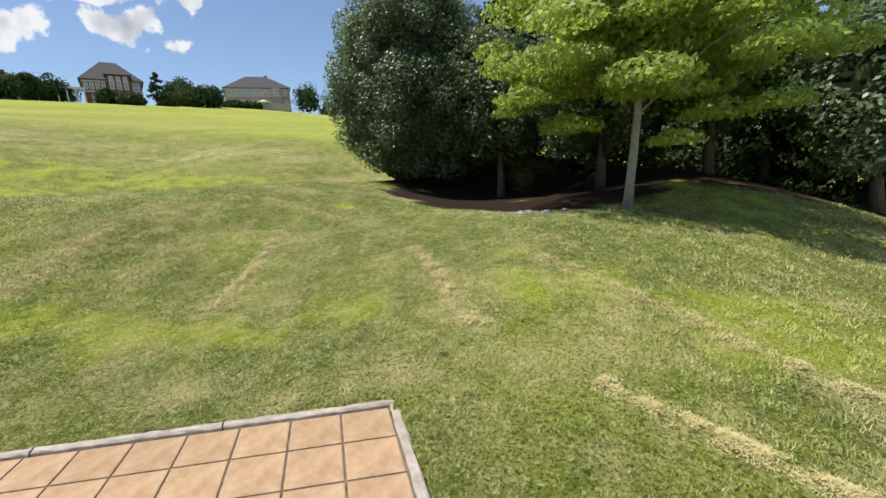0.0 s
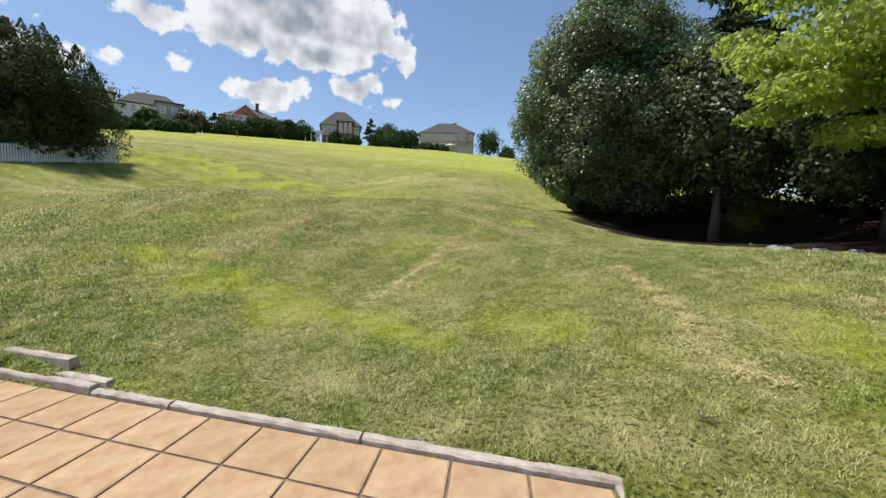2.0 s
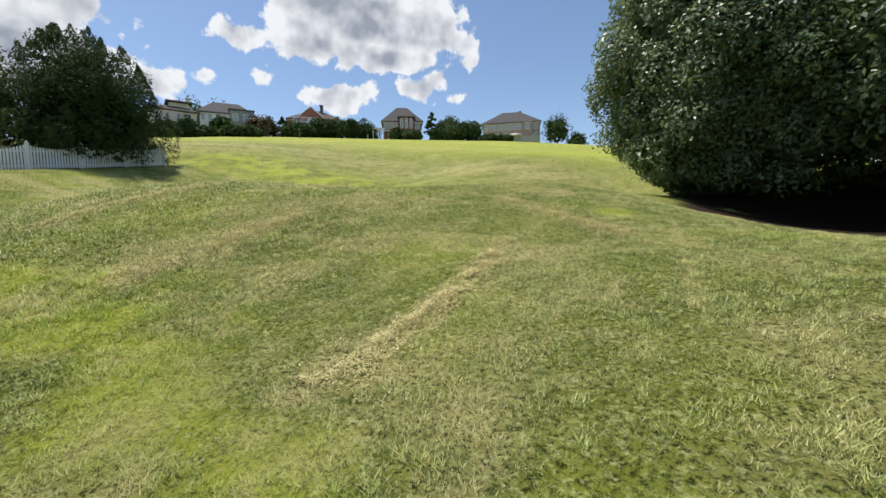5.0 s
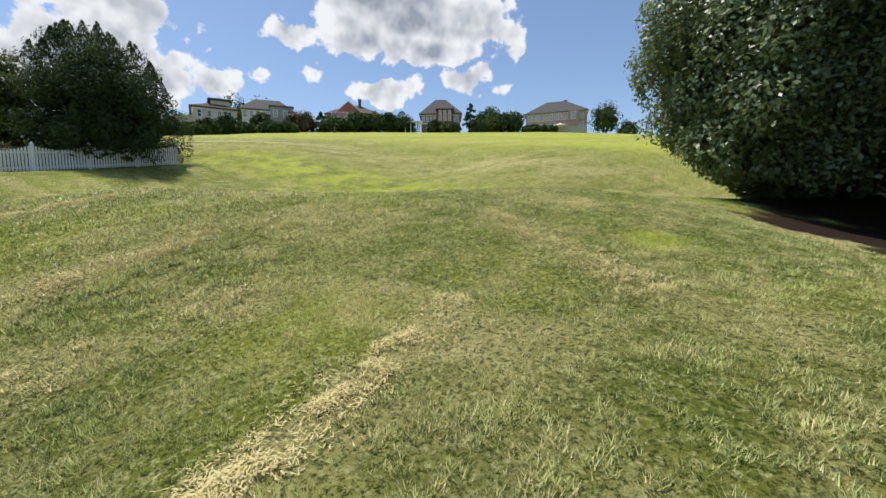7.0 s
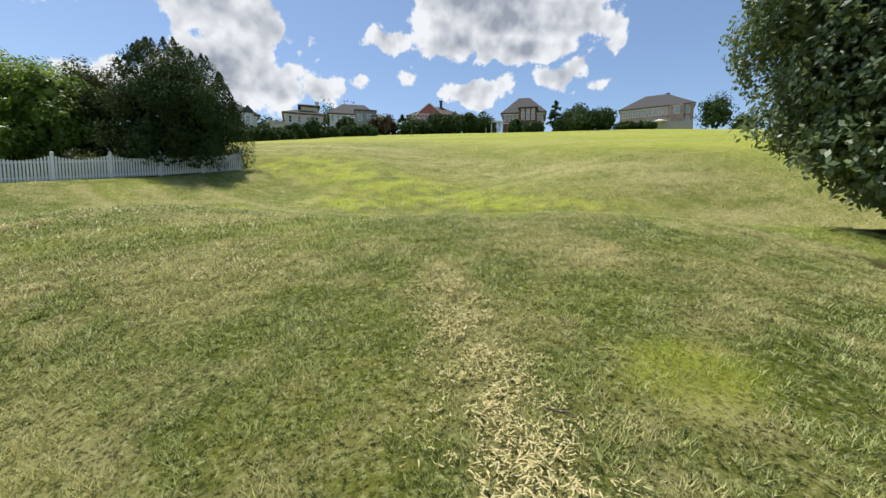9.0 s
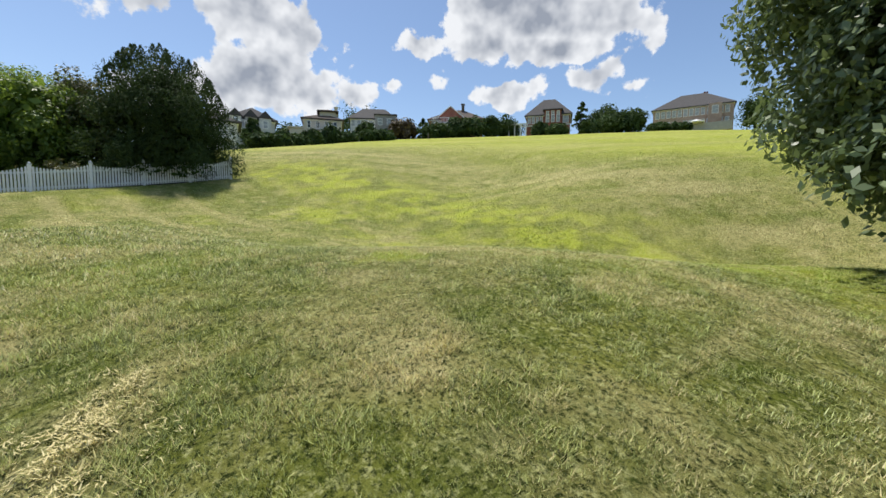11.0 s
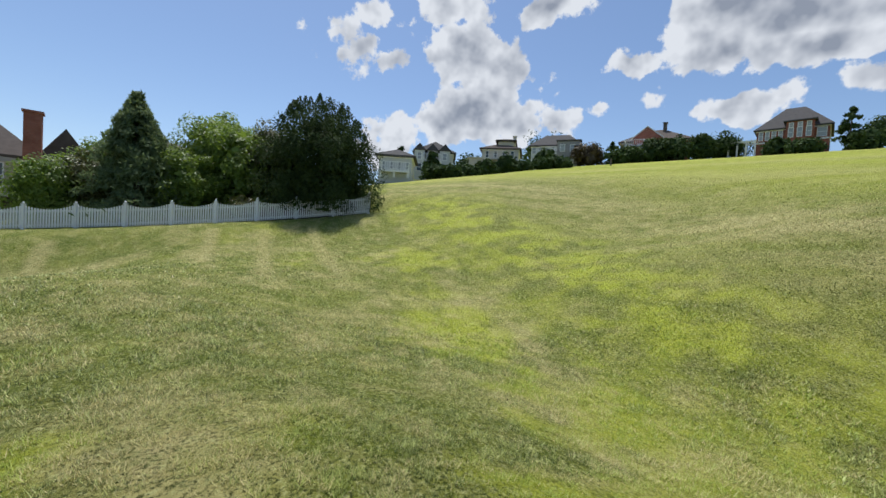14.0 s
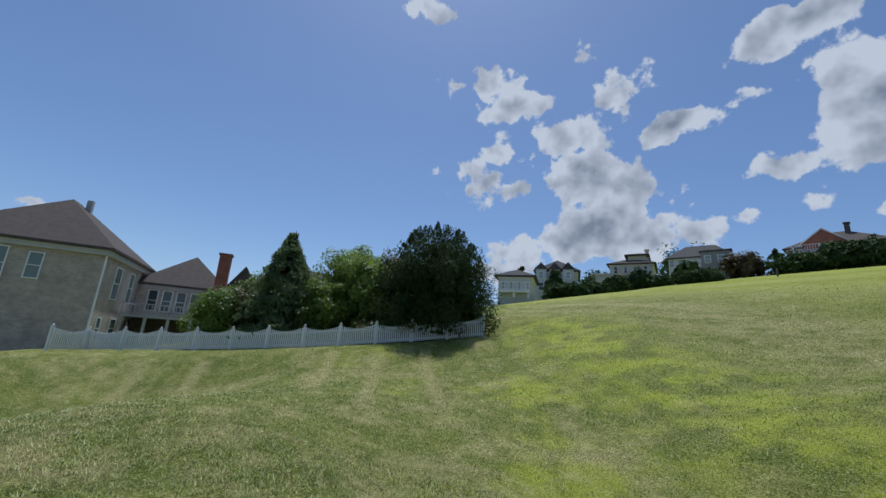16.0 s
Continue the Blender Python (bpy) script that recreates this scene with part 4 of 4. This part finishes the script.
def broadleaf(name, x, y, height, radii, count, size, mat, bark, label, seed, low=0.9, trunk=0.2, lean=(0, 0), lobes=150, group="", low_cut=-0.9, cat="tree", share=(0.55, 0.95), lump=(0.18, 0.32), clear=0.3, flat=1.0, filling=12, rise=0.0):
    """A tree: a tapered trunk with limbs, and a crown of leaves in many lumps."""
    rng = np.random.default_rng(seed)
    z = gz(x, y)
    t = thing(name, pose(x, y, z - 0.05), label, cat, group)
    mid = np.array((lean[0], lean[1], low + radii[2]))
    bm = bmesh.new()
    top = height * 0.8
    spine = [(lean[0] * k + rng.normal(0, 0.03), lean[1] * k + rng.normal(0, 0.03), top * k) for k in np.linspace(0, 1, 7)]
    tube(bm, spine, [trunk * (1.35 - 1.15 * k if i else 1.5) for i, k in enumerate(np.linspace(0, 1, 7))], 9)
    part("trunk", mesh_of("trunk", bm, bark, True), t)
    for k in range(9):
        g = rng.uniform(0.25, 0.85)
        base = Vector(spine[int(g * 6)])
        an = rng.uniform(0, math.tau)
        reach = radii[0] * rng.uniform(0.5, 0.85)
        tip = base + Vector((math.cos(an) * reach, math.sin(an) * reach, reach * rng.uniform(0.15, 0.7)))
        bend = base.lerp(tip, 0.5) + Vector((0, 0, reach * 0.12))
        bm = bmesh.new()
        tube(bm, [base, bend, tip], [trunk * 0.42, trunk * 0.25, trunk * 0.08], 5)
        part("limb", mesh_of("limb", bm, bark, True), t)
    part("crown", crown_mesh(rng, radii, lobes, count, size, 1.0, mat, low=low_cut, share=share, lump=lump, floor=clear - mid[2], flat=flat, filling=filling, rise=rise), t, m=Matrix.Translation(mid))
    return t


def shrub(name, x, y, radii, count, size, mat, label, seed, group="", sit=0.85, cat="shrub"):
    rng = np.random.default_rng(seed)
    t = thing(name, pose(x, y, gz(x, y) - 0.05), label, cat, group)
    bm = bmesh.new()
    for k in range(5):
        an = k * math.tau / 5
        tube(bm, [(0.05 * math.cos(an), 0.05 * math.sin(an), 0), (radii[0] * 0.3 * math.cos(an), radii[0] * 0.3 * math.sin(an), radii[2] * 0.8)], [0.035, 0.015], 5)
    part("stems", mesh_of("stems", bm, BARK), t)
    part("crown", crown_mesh(rng, radii, 60, count, size, 1.1, mat), t, m=Matrix.Translation((0, 0, radii[2] * sit)))
    return t


def conifer(name, x, y, height, half, count, mat, label, seed, size=0.07, long=1.9, spires=1, bulge=1.0, group="", cat="conifer"):
    """A conifer: whorls of drooping boughs round a straight trunk, closing to one or more leaders."""
    rng = np.random.default_rng(seed)
    t = thing(name, pose(x, y, gz(x, y) - 0.05), label, cat, group)
    bm = bmesh.new()
    tube(bm, [(0, 0, 0), (0, 0, height * 0.5), (0, 0, height * 0.97)], [0.05 * half + 0.09, 0.03 * half + 0.05, 0.015], 8)
    part("trunk", mesh_of("trunk", bm, BARK, True), t)
    boughs = max(int(count / 60), 20)
    k = rng.uniform(0.02, 0.985, boughs)
    an = rng.uniform(0, math.tau, boughs)
    reach = half * (1 - k**bulge) ** 0.75 * rng.uniform(0.72, 1.08, boughs) + 0.12
    lead = rng.integers(0, spires, boughs)
    lx, ly = np.zeros(spires), np.zeros(spires)
    if spires > 1:
        lx[1:], ly[1:] = rng.normal(0, half * 0.42, spires - 1), rng.normal(0, half * 0.42, spires - 1)
        reach *= 0.62
    tall = height * np.r_[1.0, rng.uniform(0.72, 0.99, spires - 1)]
    per = count // boughs
    u = rng.uniform(0.15, 1.0, (boughs, per))
    spread_ = rng.normal(0, 0.13, (boughs, per)) * reach[:, None] * u
    ax, ay = np.cos(an)[:, None], np.sin(an)[:, None]
    px = lx[lead][:, None] + ax * reach[:, None] * u - ay * spread_
    py = ly[lead][:, None] + ay * reach[:, None] * u + ax * spread_
    pz = (k * tall[lead])[:, None] + reach[:, None] * (0.20 * u - 0.38 * u**2) + rng.normal(0, 0.05, (boughs, per)) * half**0.5
    places = np.stack([px, py, np.maximum(pz, 0.06)], -1).reshape(-1, 3)
    lean = np.repeat(np.stack([np.cos(an) * 0.5, np.sin(an) * 0.5, np.full(boughs, 0.6)], -1), per, 0)
    v, f = leaves(places, size, long, rng, lean, 0.5)
    part("crown", np_mesh("crown", v, f, mat), t)
    return t


def yew(name, x, y, label, seed):
    """A broad domed evergreen with many small leaders on its top."""
    rng = np.random.default_rng(seed)
    t = thing(name, pose(x, y, gz(x, y) - 0.05), label, "evergreen tree")
    bm = bmesh.new()
    tube(bm, [(0, 0, 0), (0.1, 0, 3), (0, 0.1, 6.4)], [0.24, 0.16, 0.04], 8)
    part("trunk", mesh_of("trunk", bm, BARK, True), t)
    radii = np.array((3.75, 3.9, 5.2))
    part("crown", crown_mesh(rng, radii, 420, 60000, 0.050, 2.0, NEEDLE, 0.5, -0.5, (0.45, 0.97), (0.09, 0.17), 0.1 - 2.1), t, m=Matrix.Translation((0, 0, 2.1)))
    tips = []
    for k in range(34):
        an, rr = rng.uniform(0, math.tau), 0.9 * math.sqrt(rng.uniform(0, 1))
        px, py = math.cos(an) * rr * 3.3, math.sin(an) * rr * 3.3
        pz = 2.1 + 5.1 * math.sqrt(max(0.02, 1 - rr * rr))
        n = 160
        u = rng.uniform(0, 1, n)
        g = rng.uniform(0, math.tau, n)
        w = 0.34 * (1 - u) + 0.03
        places = np.stack([px + np.cos(g) * w, py + np.sin(g) * w, pz - 0.5 + 0.9 * u], -1)
        lean = np.stack([np.cos(g), np.sin(g), np.full(n, 0.5)], -1)
        tips.append(leaves(places, 0.05, 1.9, rng, lean, -0.6)[0])
    v = np.concatenate(tips)
    leaders = part("treetop", np_mesh("treetop", v, np.arange(len(v)).reshape(-1, 4), NEEDLE), t)
    leaders["kind"] = "stuff"


# the trees at the edge of the lawn
broadleaf("broadleaf_tree", -1.1, 23.0, 13, (4.1, 4.2, 6.3), 230000, 0.076, DARKLEAF, BARK, "large round broadleaf tree with dense dark green glossy leaves", 1, low=-2.13, trunk=0.28, lobes=330, low_cut=-0.7, share=(0.55, 1.0), lump=(0.10, 0.21), clear=-0.18, rise=0.75)
broadleaf("maple_tree", 5.5, 11.8, 10, (4.6, 3.8, 4.6), 62000, 0.085, MAPLELEAF, PALEBARK, "maple tree with yellow-green leaves and a pale leaning trunk", 2, low=0.9, trunk=0.105, lean=(0.7, -0.1), lobes=170, low_cut=-0.85, share=(0.25, 1.06), lump=(0.13, 0.25), flat=0.26, filling=60)
for x, y, h, w, s in ((4.6, 24.5, 15, 3.4, 3), (8.2, 22.0, 14, 3.3, 4), (12.5, 23.5, 15, 3.4, 5), (16.5, 20.5, 13, 3.2, 6), (20.5, 20.0, 13, 3.2, 7)):
    conifer("spruce_tree", x, y, h, w, 16000, NEEDLE, "tall dark evergreen in the row behind the lawn", s, 0.10, 2.0, group="evergreens behind the lawn")
for x, y, h, r, s in ((1.5, 29.5, 8, (3.4, 3.0, 3.0), 16), (6.5, 28.5, 8, (3.6, 3.0, 3.0), 17), (11.5, 28.5, 8, (3.6, 3.0, 3.2), 18), (17, 26.5, 9, (3.8, 3.0, 3.4), 19), (23, 23, 9, (3.8, 3.2, 3.6), 20), (26, 17, 9, (3.6, 3.6, 3.6), 8), (7.0, 17.5, 9, (2.9, 2.6, 3.6), 11), (11.2, 16.8, 9, (3.0, 2.7, 3.6), 12), (15.0, 13.8, 8, (2.6, 2.6, 3.0), 13), (18.5, 16.0, 10, (3.0, 3.0, 3.8), 14), (3.2, 20.6, 8, (2.4, 2.2, 3.4), 15)):
    broadleaf("shade_tree", x, y, h, r, 19000, 0.10, DARKLEAF if s % 2 else SHRUB, BARK, "dark leafy tree standing in the shade bed", s, low=1.2, trunk=0.16, lobes=110, group="trees of the shade bed")
yew("yew_tree", -30.1, 13.6, "broad dark evergreen overhanging the end of the fence", 21)
conifer("young_spruce", -29.8, 3.3, 7.2, 3.5, 30000, SPRUCE, "young grey-green spruce behind the white fence", 22, 0.075, 2.0, bulge=0.85)
for x, y, r, n, mat, s, lab in (
    (-29.4, -0.8, (2.2, 2.0, 2.2), 9000, SHRUB, 31, "bushy dark green shrub behind the fence"),
    (-32.5, 0.3, (2.2, 2.2, 2.7), 8000, SHRUB, 32, "tall sunlit shrub behind the fence"),
    (-30.6, 5.9, (1.9, 1.8, 2.0), 8000, SHRUB, 33, "mid-green shrub leaning on the fence"),
    (-33.4, 7.4, (2.2, 2.2, 2.9), 8000, SHRUB, 34, "leafy green shrub between the evergreens"),
    (-32.8, 9.9, (2.0, 2.0, 2.9), 9000, OLIVE, 35, "olive-brown shrub beside the dark evergreen"),
    (-28.9, 9.6, (1.1, 0.9, 0.75), 2500, OLIVE, 36, "low pale-leaved bush behind the fence"),
    (-33.0, 3.6, (2.4, 2.2, 2.5), 8000, SHRUB, 37, "spreading green shrub behind the spruce"),
    (-31.6, 8.4, (2.2, 2.1, 3.0), 10000, SHRUB, 39, "tall leafy shrub filling the gap beside the evergreen"),
    (-34.2, 5.4, (2.5, 2.3, 3.3), 9000, SHRUB, 40, "tall rounded green shrub behind the fence"),
    (-30.6, 0.9, (2.0, 1.9, 2.1), 9000, OLIVE, 41, "dense olive-green shrub behind the fence"),
):
    shrub("shrub", x, y, r, n, 0.085, mat, lab, s, "shrubs behind the fence")
broadleaf("garden_tree", -43.5, 3.6, 7.5, (3.2, 3.2, 2.9), 6000, 0.15, SHRUB, BARK, "leafy tree in the neighbour's garden", 38, low=1.6, lobes=70)


def on_hill(yaw, reach):
    a = radians(yaw)
    return -2.0 - math.sin(a) * reach, 5.5 + math.cos(a) * reach


# shrubs and trees round the houses on the hill: yaw from the lawn, distance, half width, half height, look
HILLSIDE = [
    (33.2, 92, 1.9, 3.0, 0), (38.0, 90, 2.0, 1.3, 1), (32.3, 92, 2.0, 1.6, 1), (29.6, 98, 3.4, 2.4, 1), (27.8, 100, 3.2, 2.6, 1),
    (15.9, 120, 3.9, 4.5, 1), (48.6, 84, 2.2, 2.0, 1), (46.6, 84, 2.4, 2.2, 1), (44.4, 90, 2.2, 2.4, 0), (42.6, 95, 4.0, 2.2, 0),
    (60.2, 80, 1.9, 2.0, 1), (55.6, 84, 3.0, 2.1, 2), (53.2, 88, 1.6, 2.0, 0), (66.0, 66, 1.6, 1.2, 1), (64.0, 70, 2.0, 1.6, 1),
    (62.0, 98, 6.0, 6.0, 0), (69.5, 78, 4.0, 3.0, 0), (72.5, 62, 1.7, 2.2, 0), (70.8, 58, 2.2, 0.9, 1), (76.0, 58, 1.6, 2.4, 0),
    (13.4, 130, 3.0, 3.0, 1), (57.5, 68, 2.5, 0.7, 1), (58.9, 67, 2.0, 0.8, 1), (67.5, 60, 2.0, 0.7, 1), (69.2, 57, 2.0, 0.7, 1),
    (62.0, 70, 2.0, 0.8, 1), (36.0, 88, 2.2, 1.0, 1), (25.2, 116, 3.0, 0.9, 1), (23.0, 118, 2.6, 0.9, 1), (51.3, 84, 3.2, 1.5, 0), (30.8, 104, 4.0, 3.2, 0),
]
for k, (yaw, reach, half, tall, look_of) in enumerate(HILLSIDE):
    x, y = on_hill(yaw, reach)
    if look_of == 0 and half < 2:
        conifer("evergreen", x, y, tall * 2, half, 1500, FARLEAF, "dark evergreen on the hilltop near the houses", 100 + k, 0.22, 1.6, bulge=2.0, group="planting on the hill")
    else:
        shrub("hill_shrub", x, y, (half, half, tall), 1700, 0.26, (FARLEAF, FARLEAF, REDLEAF)[look_of], ("dark leafy tree behind the hilltop houses", "rounded green shrub beside a hilltop house", "bronze-leaved shrub beside a hilltop house")[look_of], 100 + k, "planting on the hill")


# ---- smaller things ----
def umbrella(x, y):
    u = thing("patio_umbrella", pose(x, y, gz(x, y)), "white open patio umbrella on the mansion's terrace", "umbrella")
    bm = bmesh.new()
    tube(bm, [(0, 0, 0), (0, 0, 2.6)], [0.04, 0.035], 8)
    part("pole", mesh_of("pole", bm, GREYTRIM), u)
    bm = bmesh.new()
    tip = bm.verts.new((0, 0, 2.75))
    ring = [bm.verts.new((1.9 * math.cos(k * math.tau / 8), 1.9 * math.sin(k * math.tau / 8), 2.05)) for k in range(8)]
    hem = [bm.verts.new((1.9 * math.cos(k * math.tau / 8), 1.9 * math.sin(k * math.tau / 8), 1.85)) for k in range(8)]
    for k in range(8):
        bm.faces.new((tip, ring[k], ring[(k + 1) % 8]))
        bm.faces.new((ring[k], hem[k], hem[(k + 1) % 8], ring[(k + 1) % 8]))
    part("canopy", mesh_of("canopy", bm, WHITE), u)


umbrella(*on_hill(21.6, 126))


def rock(x, y, s, seed, group):
    rng = random.Random(seed)
    bm = bmesh.new()
    bmesh.ops.create_icosphere(bm, subdivisions=2, radius=s)
    for v in bm.verts:
        k = 0.75 + 0.5 * noise.noise(v.co * (1.7 / s) + Vector((seed * 3.1, 0, 0)))
        v.co = Vector((v.co.x * k * 1.2, v.co.y * k, v.co.z * k * 0.7))
    ob = new("rock", mesh_of("rock", bm, ROCK, False))
    ob.matrix_world = pose(x, y, gz(x, y) + s * 0.25, 0, 0, rng.uniform(0, 360))
    tagged(ob, "pale grey rock lying in the mulch bed", "rock", group)


rnd = random.Random(5)
for k in range(16):
    rock(2.6 + rnd.uniform(-0.5, 0.9), 10.9 + rnd.uniform(-0.35, 0.35), rnd.uniform(0.06, 0.13), k, "rocks at the shade bed")
for k in range(5):
    rock(5.0 + rnd.uniform(-0.3, 0.2), 11.6 + rnd.uniform(-0.2, 0.2), rnd.uniform(0.06, 0.11), 30 + k, "rocks at the maple's foot")


def flag(x, y):
    f = thing("marker_post", pose(x, y, gz(x, y)), "small dark marker post standing on the hillside", "post")
    part("stake", boxes("stake", DARKWOOD, (-0.08, 0.08, -0.08, 0.08, -0.1, 0.9), bevel=0.02), f)


flag(*on_hill(51.2, 66))
for k, (x, y, r) in enumerate(((9, 24.5, (2.6, 2.2, 1.9)), (14, 22.5, (2.8, 2.2, 2.0)), (19, 22, (2.8, 2.4, 2.0)), (24, 19, (2.8, 2.6, 2.0)), (4.5, 26.5, (2.6, 2.2, 1.9)), (20.5, 14, (2.4, 2.4, 1.8)), (27, 12, (3.2, 3.2, 2.6)))):
    shrub("shade_shrub", x, y, r, 7000, 0.10, DARKLEAF, "dark shrub in the shade behind the trees", 300 + k, "shrubs of the shade bed")


def twig(x, y, length, turn, seed):
    rng = random.Random(seed)
    bm = bmesh.new()
    pts = [(length * k / 4, rng.uniform(-0.015, 0.015), 0.03 + rng.uniform(-0.008, 0.012)) for k in range(5)]
    tube(bm, pts, [0.007, 0.007, 0.006, 0.005, 0.003], 5)
    tube(bm, [pts[2], (pts[2][0] + 0.05, 0.06, 0.045)], [0.004, 0.002], 4)
    ob = new("twig", mesh_of("twig", bm, BARK))
    ob.matrix_world = pose(x, y, gz(x, y), 0, 0, turn)
    tagged(ob, "small dark fallen twig lying on the grass", "twig", "twigs on the lawn")


twig(-3.4, 11.95, 0.16, 20, 1)
twig(-0.15, 4.6, 0.14, -35, 2)



# ---- grass ----
def grass_blades():
    rng = np.random.default_rng(9)
    way = np.array([(p[1][0], p[1][1]) for p in PATH])
    xs, ys, size = [], [], []
    stops = way[[0, 3, 6, 7, 9, 11, 13, 15, 16, 17, 18, 19, 24]]
    for x0, x1, y0, y1, n, near, power in ((-34, 14, 2.0, 36, 420000, 13.0, 1.6), (-13, 6, 2.4, 25, 820000, 6.0, 2.0), (-8, 3.5, 3.2, 20.5, 1150000, 2.9, 2.2)):
        x, y = rng.uniform(x0, x1, n), rng.uniform(y0, y1, n)
        d = np.full(n, 1e9)
        for a, b in stops:
            d = np.minimum(d, (x - a) ** 2 + (y - b) ** 2)
        d = np.sqrt(d)
        keep = rng.uniform(0, 1, n) < np.clip((near / np.maximum(d, 0.6)) ** power, 0.0, 1.0)
        xs.append(x[keep]), ys.append(y[keep]), size.append(np.clip(d[keep] / 3.2, 0.95, 4.0))
    x, y, size = np.concatenate(xs), np.concatenate(ys), np.concatenate(size)
    dry, lime, bare = lawn(x, y)
    tuft = fbm(x, y, 0.11, 91, 2)
    fits = (bare < 0.4) & ~patio_inside(x, y, 0.03) & (rng.uniform(0, 1, len(x)) < np.clip((tuft - 0.30) * 3.6, 0.05, 1))
    x, y, size, dry, lime, tuft = x[fits], y[fits], size[fits], dry[fits], lime[fits], tuft[fits]
    n = len(x)
    z = ground_z(x, y) - 0.012
    h = rng.uniform(0.018, 0.044, n) * (0.35 + 1.4 * tuft) * np.clip(size, 1, 1.4)
    an = rng.uniform(0, math.tau, n) + 2.5 * tuft
    flop = h * rng.uniform(0.35, 1.5, n)
    half = rng.uniform(0.0020, 0.0046, n) * size
    ca, sa = np.cos(an), np.sin(an)
    p0 = np.c_[x - sa * half, y + ca * half, z]
    p1 = np.c_[x + sa * half, y - ca * half, z]
    p2 = np.c_[x + ca * flop, y + sa * flop, z + h]
    v = np.stack([p0, p1, p2], 1).reshape(-1, 3)
    straw = rng.uniform(0, 1, n) < (0.06 + 0.75 * dry) * (0.5 + tuft)
    tone = np.clip(rng.uniform(0, 1, n) ** 2.2 * 1.05 + 1.3 * (tuft - 0.47), 0, 1)
    a = np.c_[np.where(straw, rng.uniform(0.55, 1, n), dry * 0.3), lime * rng.uniform(0.6, 1, n), tone]
    me = np_mesh("lawn_grass", v, np.arange(3 * n).reshape(-1, 3), BLADE, np.repeat(a, 3, 0))
    tagged(new("lawn_grass", me), "short mown grass blades, green mixed with straw", "grass", kind="stuff")


def clippings():
    """Loose dry clippings heaped along the mower's rows."""
    rng = np.random.default_rng(12)
    vs = []
    for x0, y0, x1, y1, half, much in ROWS:
        length = math.hypot(x1 - x0, y1 - y0)
        n = int(length * 2800 * much * (1 if abs(x0) < 14 else 0.3))
        k = rng.uniform(0, 1, n)
        across = rng.normal(0, half * 1.05, n)
        ux, uy = (x1 - x0) / length, (y1 - y0) / length
        x, y = x0 + ux * length * k - uy * across, y0 + uy * length * k + ux * across
        lump = fbm(x, y, 0.18, 95, 2)
        keep = rng.uniform(0, 1, n) < np.clip((lump - 0.36) * 3.4, 0.03, 1)
        x, y, across, lump = x[keep], y[keep], across[keep], lump[keep]
        z = ground_z(x, y) + np.maximum(0, 0.06 * lump * (1 - np.abs(across) / (2 * half))) + rng.uniform(0.0, 0.03, len(x))
        an = rng.uniform(0, math.tau, len(x))
        ln, wd = rng.uniform(0.02, 0.06, len(x)), rng.uniform(0.0025, 0.005, len(x))
        tilt = rng.normal(0, 0.012, len(x))
        c, s = np.cos(an), np.sin(an)
        vs.append(np.stack([np.c_[x - s * wd, y + c * wd, z], np.c_[x + s * wd, y - c * wd, z], np.c_[x + c * ln, y + s * ln, z + tilt]], 1).reshape(-1, 3))
    v = np.concatenate(vs)
    a = np.tile((0.95, 0.0, 0.6), (len(v), 1))
    me = np_mesh("dry_clippings", v, np.arange(len(v)).reshape(-1, 3), BLADE, a)
    tagged(new("dry_clippings", me), "rows of dry straw-coloured grass clippings on the lawn", "clippings", kind="stuff")


grass_blades()
clippings()


# ---- paving ----
def tile_mesh(seed):
    """A stamped paver with a worn rim, skewed as the paving is laid."""
    rng = random.Random(seed)
    bm = bmesh.new()
    g = 0.011
    rim = [(g, g), (PITCH - g, g), (PITCH - g, PITCH - g), (g, PITCH - g)]
    inn = [(g + 0.014, g + 0.014), (PITCH - g - 0.014, g + 0.014), (PITCH - g - 0.014, PITCH - g - 0.014), (g + 0.014, PITCH - g - 0.014)]

    def at_(a, b, z):
        p = ALONG * a + BACK * b
        return bm.verts.new((float(p[0]), float(p[1]), z))

    lo = [at_(a, b, -0.03) for a, b in rim]
    hi = [at_(a, b, -0.006) for a, b in rim]
    top = [at_(a, b, rng.uniform(-0.002, 0.002)) for a, b in inn]
    mid = at_(PITCH / 2 + rng.uniform(-0.05, 0.05), PITCH / 2 + rng.uniform(-0.05, 0.05), rng.uniform(-0.003, 0.003))
    for k in range(4):
        j = (k + 1) % 4
        bm.faces.new((lo[k], lo[j], hi[j], hi[k]))
        bm.faces.new((hi[k], hi[j], top[j], top[k]))
        bm.faces.new((top[k], top[j], mid))
    return mesh_of("paver", bm, PAVER)


bm = bmesh.new()
slab(bm, 0.0, 9.6, 0.0, 5.2, -0.13, -0.016)
patio = tagged(new("patio", mesh_of("patio", bm, MORTAR)), "stamped tan concrete patio with a grid of square pavers", "patio", kind="structure")
kinds = [tile_mesh(k) for k in range(6)]
for i in range(18):
    for j in range(10):
        p = CORNER + ALONG * (0.055 + i * PITCH) + BACK * (0.055 + j * PITCH)
        part("paver", kinds[(i * 7 + j * 5) % 6], patio, m=Matrix.Translation((float(p[0]), float(p[1]), 0)))
